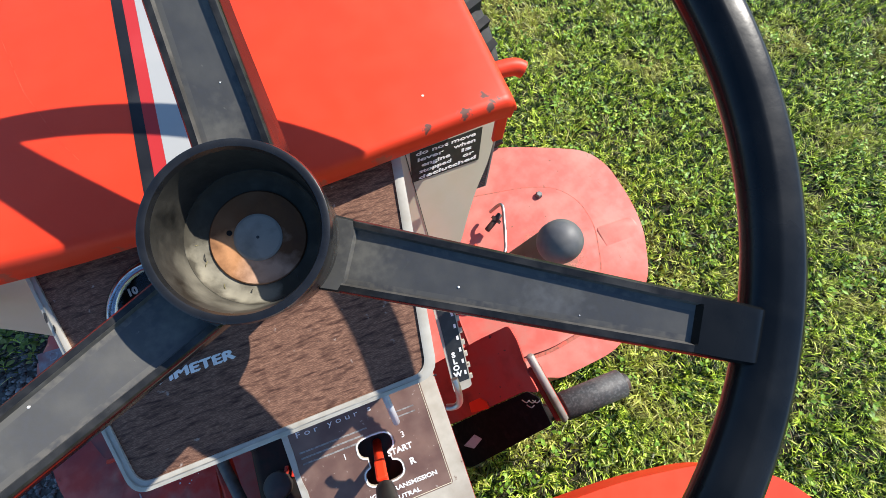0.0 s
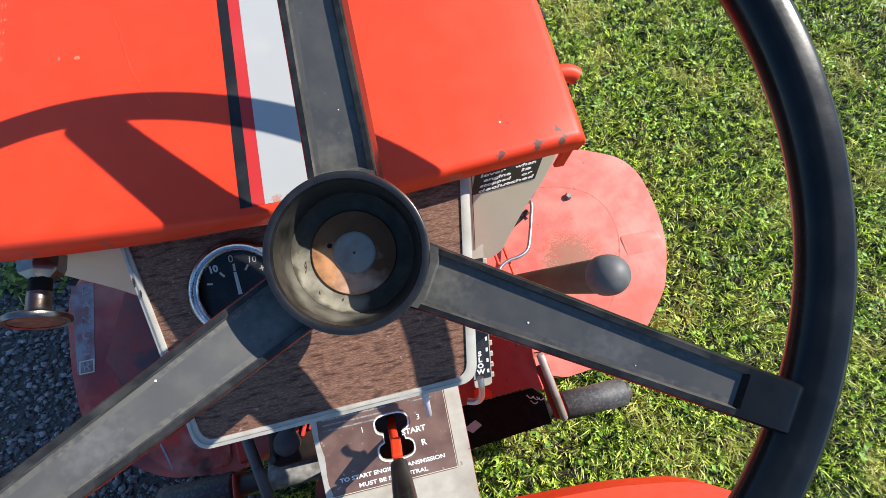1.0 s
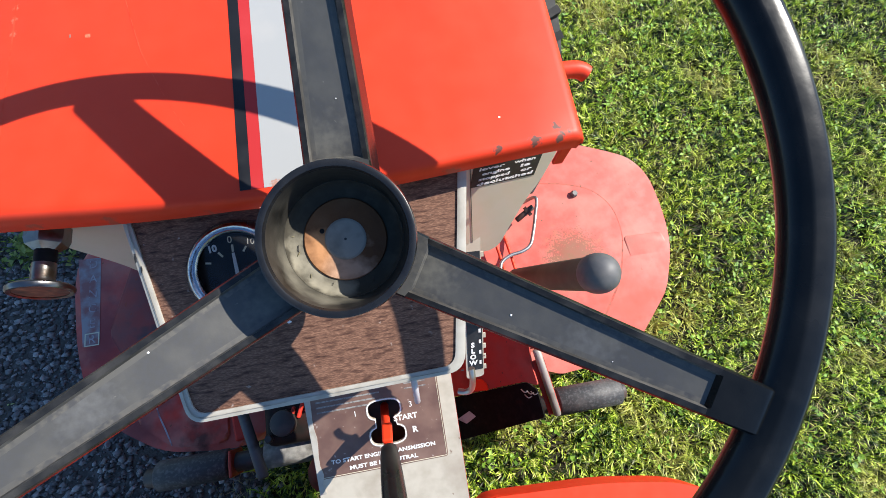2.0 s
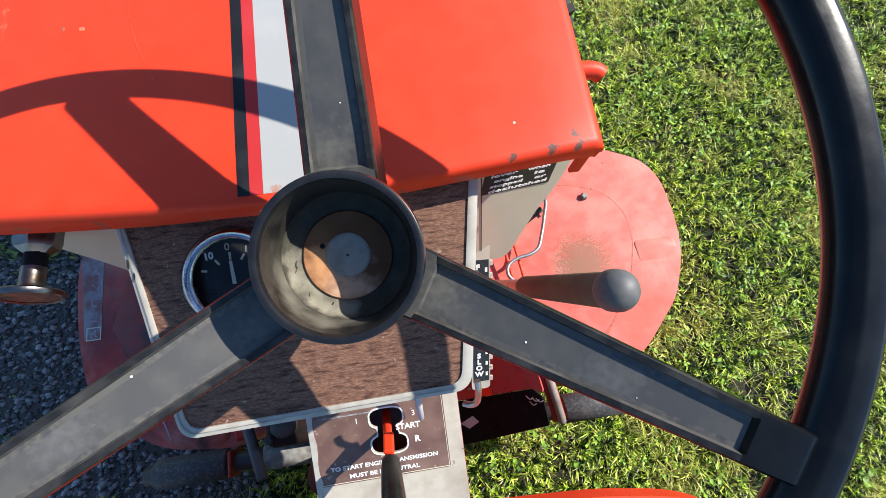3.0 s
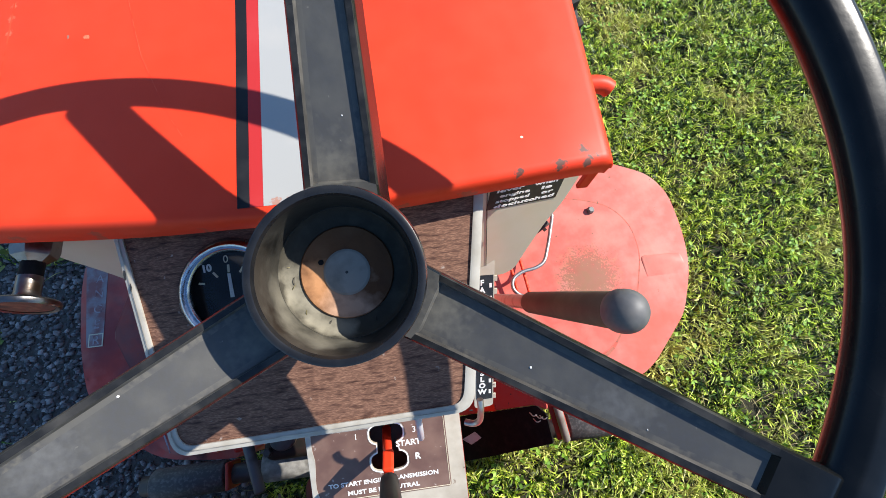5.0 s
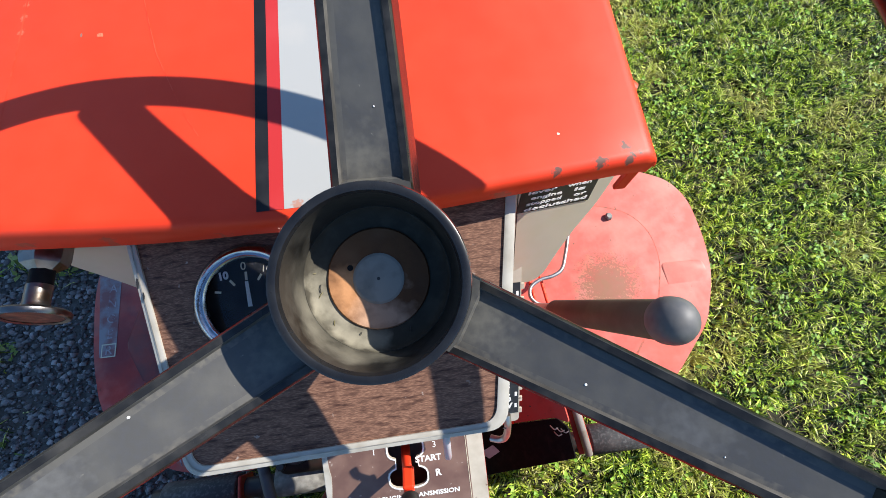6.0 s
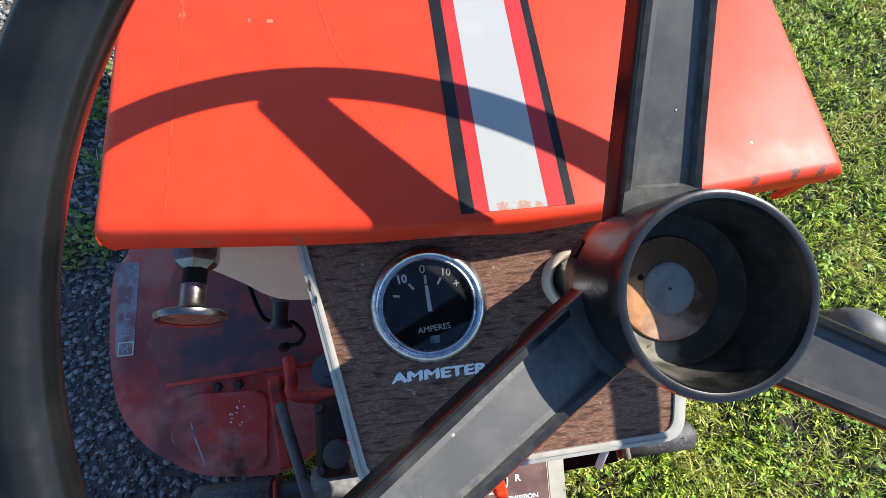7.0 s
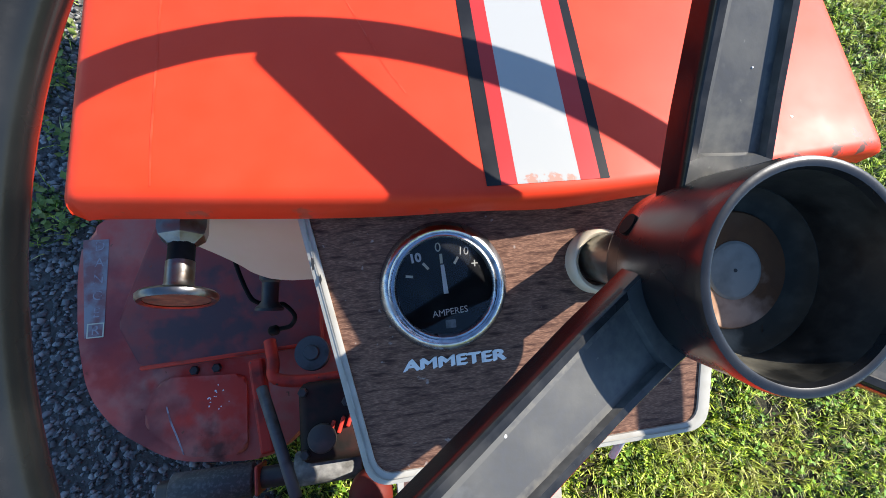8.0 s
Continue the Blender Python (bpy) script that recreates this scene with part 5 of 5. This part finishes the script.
# fenders
for side in (-1, 1):
    pts = [(0.10, -0.290), (0.30, -0.302), (0.42, -0.322), (0.51, -0.372), (0.565, -0.47), (0.575, -0.62), (0.575, -0.95), (0.10, -0.95)]
    pts = [(side * px, py - 0.0075) for px, py in pts]
    if side < 0:
        pts = pts[::-1]
    part("fender", plate(rounded(pts, 0.04, 4), 0.05, move(0, 0, 0.452), 0.016, 4), paint_hood, tractor, "orange-red rear fender", smooth=40)

# wheels
def tyre(x, y, r, w, name):
    m_ = Matrix.Translation((x, y, r)) @ pose(0, 0, 0, 0, 90, 0)
    prof = [(r * 0.55, -w * 0.42), (r * 0.72, -w * 0.5), (r * 0.90, -w * 0.48), (r * 0.965, -w * 0.36), (r * 0.985, 0), (r * 0.965, w * 0.36), (r * 0.90, w * 0.48), (r * 0.72, w * 0.5), (r * 0.55, w * 0.42)]
    ob = part(name, lathe(prof, m_, 48), tyre_rubber, tractor, "black rubber tyre with blocky tread", smooth=50)
    part("rim", lathe([(0.0, -w * 0.2), (r * 0.5, -w * 0.2), (r * 0.56, -w * 0.4), (r * 0.56, w * 0.4), (r * 0.5, w * 0.25), (0.0, w * 0.25)], m_, 32), cream, ob, smooth=40)
    bm = bmesh.new()
    for k in range(26):
        for s in (-1, 1):
            b2 = box((0.030 * r / 0.2, 0.016 * r / 0.2, w * 0.42), m_ @ pose(0, 0, 0, 0, 0, 360 / 26 * (k + 0.25 * s)) @ move(r * 0.978, 0, s * w * 0.24) @ pose(0, 0, 0, s * 24, 0, 0))
            me = bpy.data.meshes.new("lug")
            b2.to_mesh(me)
            b2.free()
            bm.from_mesh(me)
            bpy.data.meshes.remove(me)
    part("tread", bm, tyre_rubber, ob)
    return ob


for side in (-1, 1):
    tyre(side * 0.388, 0.62, 0.205, 0.165, "front_tyre")
    tyre(side * 0.40, -0.72, 0.29, 0.22, "rear_tyre")
part("front_axle", bar((-0.34, 0.60, 0.22), (0.34, 0.60, 0.22), 0.022), paint_frame, tractor, smooth=50)
part("rear_axle", bar((-0.32, -0.72, 0.29), (0.32, -0.72, 0.29), 0.025), oily, tractor, smooth=50)

# ---- the mower deck ----
deck = thing("mower_deck", (0, 0.1, 0), "faded red mower deck slung beneath the tractor over the grass", "mower deck")
outline = [(-0.30, -0.185), (-0.36, -0.185), (-0.475, -0.170), (-0.575, -0.105), (-0.628, -0.035), (-0.652, 0.07), (-0.662, 0.20), (-0.655, 0.275), (-0.61, 0.315), (-0.50, 0.37), (-0.3, 0.42), (0.3, 0.43), (0.46, 0.405), (0.575, 0.362),
           (0.655, 0.325), (0.688, 0.27), (0.697, 0.17), (0.690, 0.085), (0.648, -0.015), (0.610, -0.055), (0.545, -0.122), (0.485, -0.148), (0.36, -0.158), (0.34, -0.150), (0.2, -0.10), (-0.2, -0.10)]
DZ = 0.160
part("deck_shell", plate(rounded(outline, 0.04, 4), 0.115, move(0, 0, DZ), 0.014, 4), paint_deck, deck, "faded red pressed-steel deck shell", smooth=35)
dome = [(0.20, -0.085), (0.36, -0.095), (0.46, -0.08), (0.545, 0.030), (0.578, 0.13), (0.572, 0.20), (0.535, 0.25), (0.47, 0.275), (0.30, 0.30), (0.2, 0.30)]
part("deck_dome", plate(rounded(dome, 0.03, 4), 0.012, move(0, 0, DZ + 0.0085), 0.0035, 2), paint_deck, deck, "raised blade dome of the deck", smooth=35)
part("discharge_chute", panel([(0.582, 0.125, DZ + 0.0046), (0.676, 0.122, DZ + 0.0044), (0.680, 0.085, DZ + 0.0033), (0.640, -0.008, DZ + 0.0006), (0.610, -0.030, DZ - 0.0001), (0.588, 0.045, DZ + 0.0022)], (0, -0.030, 0.9995), 0.010, 0.0012, 0.010, -0.0031), paint_deck, deck, "sloping red discharge chute cover", smooth=60)
rim_dirt = [(0.40 + (px - 0.40) * 1.034, 0.13 + (py - 0.13) * 1.040) for px, py in dome]
part("crease_dirt", plate(rounded(rim_dirt, 0.03, 4), 0.001, move(0, 0, DZ + 0.0010)), crease_mat, deck, "line of dried dirt along the dome's crease")
part("deck_bolt", lathe([(0.0, 0.012), (0.006, 0.012), (0.0085, 0.009), (0.0085, 0.0)], move(0.4865, 0.245, DZ + 0.0078), 6), grey_iron, deck, "rusty deck bolt")
# belt cover on the left
cover = [(-0.566, 0.083), (-0.520, -0.002), (-0.20, 0.008), (-0.20, 0.30), (-0.50, 0.30)]
part("belt_cover", plate(rounded(cover, 0.012, 3), 0.045, move(0, 0, DZ + 0.034), 0.004), cover_paint, deck, "dusty dark red belt cover plate", smooth=35)
part("cover_ridge", bar((-0.524, 0.000, DZ + 0.032), (-0.21, 0.010, DZ + 0.032), 0.0042, None, 10), arm_paint, deck, "bright red edge of the belt cover", smooth=60)
part("deck_shroud", plate(rounded([(-0.50, -0.02), (-0.345, -0.03), (-0.345, -0.172), (-0.45, -0.165), (-0.53, -0.10)], 0.02, 4), 0.02, move(0, 0, DZ + 0.010), 0.008, 3), paint_deck, deck, smooth=35)
for x_ in (-0.44, -0.40):
    part("cover_bolt", lathe([(0.0, 0.008), (0.007, 0.008), (0.009, 0.005), (0.009, 0.0)], move(x_, -0.013, DZ + 0.004), 6), oily, deck)
part("idler_pulley", lathe([(0.0, 0.02), (0.012, 0.02), (0.014, 0.012), (0.030, 0.012), (0.031, 0.006), (0.024, 0.0), (0.031, -0.006), (0.030, -0.012)], move(-0.210, -0.012, 0.245), 32), dark_steel, deck, "grey iron idler pulley", smooth=40)
part("spindle", bar((-0.210, -0.012, 0.15), (-0.210, -0.012, 0.25), 0.010), oily, deck, smooth=50)
part("idler_arm", tube(smooth_line([(-0.284, 0.018, 0.245), (-0.276, -0.02, 0.255), (-0.27, -0.05, 0.26), (-0.20, -0.06, 0.26), (-0.12, -0.055, 0.26)], 5), 0.011, 10), arm_paint, deck, smooth=60)
part("lift_link", box((0.024, 0.16, 0.03), move(-0.300, -0.09, 0.235) @ pose(0, 0, 0, 4, 0, 6), 0.005), arm_paint, deck)
# spring wire on the right
part("spring_wire", tube(smooth_line([(0.352, 0.232, 0.20), (0.372, 0.226, 0.235), (0.362, 0.185, 0.232), (0.350, 0.150, 0.23), (0.337, 0.122, 0.23), (0.316, 0.110, 0.23), (0.288, 0.105, 0.23), (0.266, 0.092, 0.23), (0.262, 0.072, 0.23), (0.275, 0.056, 0.23), (0.298, 0.052, 0.228), (0.318, 0.058, 0.215)], 8), 0.0040, 10), steel, deck, "bent bare steel spring wire", smooth=60)
part("wire_eye", bar((0.325, 0.190, 0.205), (0.366, 0.212, 0.220), 0.0065, None, 10), oily, deck, smooth=50)
part("eye_nut", lathe([(0.004, 0.0), (0.012, 0.0), (0.012, 0.008), (0.004, 0.008)], along((0.350, 0.203, 0.212), (0.366, 0.212, 0.220)), 6), oily, deck)
for dx in (0.0, 0.024):
    part("belt_edge", tube(smooth_line([(0.262 + dx, 0.165, 0.215), (0.268 + dx, 0.12, 0.215), (0.276 + dx, 0.05, 0.21)], 5), 0.0035, 8), scratch_pale, deck, "worn pale red strap edge", smooth=60)
# faded warning decal
dec = part("warning_decal", plate([(-0.656, 0.266), (-0.640, 0.070), (-0.606, 0.070), (-0.608, 0.264)], 0.0005, move(0, 0, DZ + 0.0008)), decal_grey, deck, "faded peeling warning decal")
for k, ch in enumerate("DANGER"):
    lettering(ch, 0.026, move(-0.6235 + 0.0004 * k, 0.250 - 0.0335 * k, DZ + 0.0012), decal_text, dec)
bm = plate([(-0.015, -0.014), (0.015, -0.014), (0.015, 0.014), (-0.015, 0.014)], 0.0003, move(-0.6215, 0.083, DZ + 0.0012), holes=[[(-0.0128, -0.0118), (0.0128, -0.0118), (0.0128, 0.0118), (-0.0128, 0.0118)]])
part("letter_frame", bm, print_cream, dec, "pale frame round the last letter")
scratch([(-0.486, -0.072), (-0.478, -0.10), (-0.466, -0.128), (-0.454, -0.159)], 0.0032, DZ + 0.0108, decal_text, deck)
for k in range(14):
    rr = random.Random(k)
    blot(-0.400 + rr.gauss(0, 0.010), -0.070 + rr.gauss(0, 0.010), DZ + 0.0106, rr.uniform(0.002, 0.005), rr.uniform(0.002, 0.005), print_white, deck, name="paint_speck", seed=200 + k)
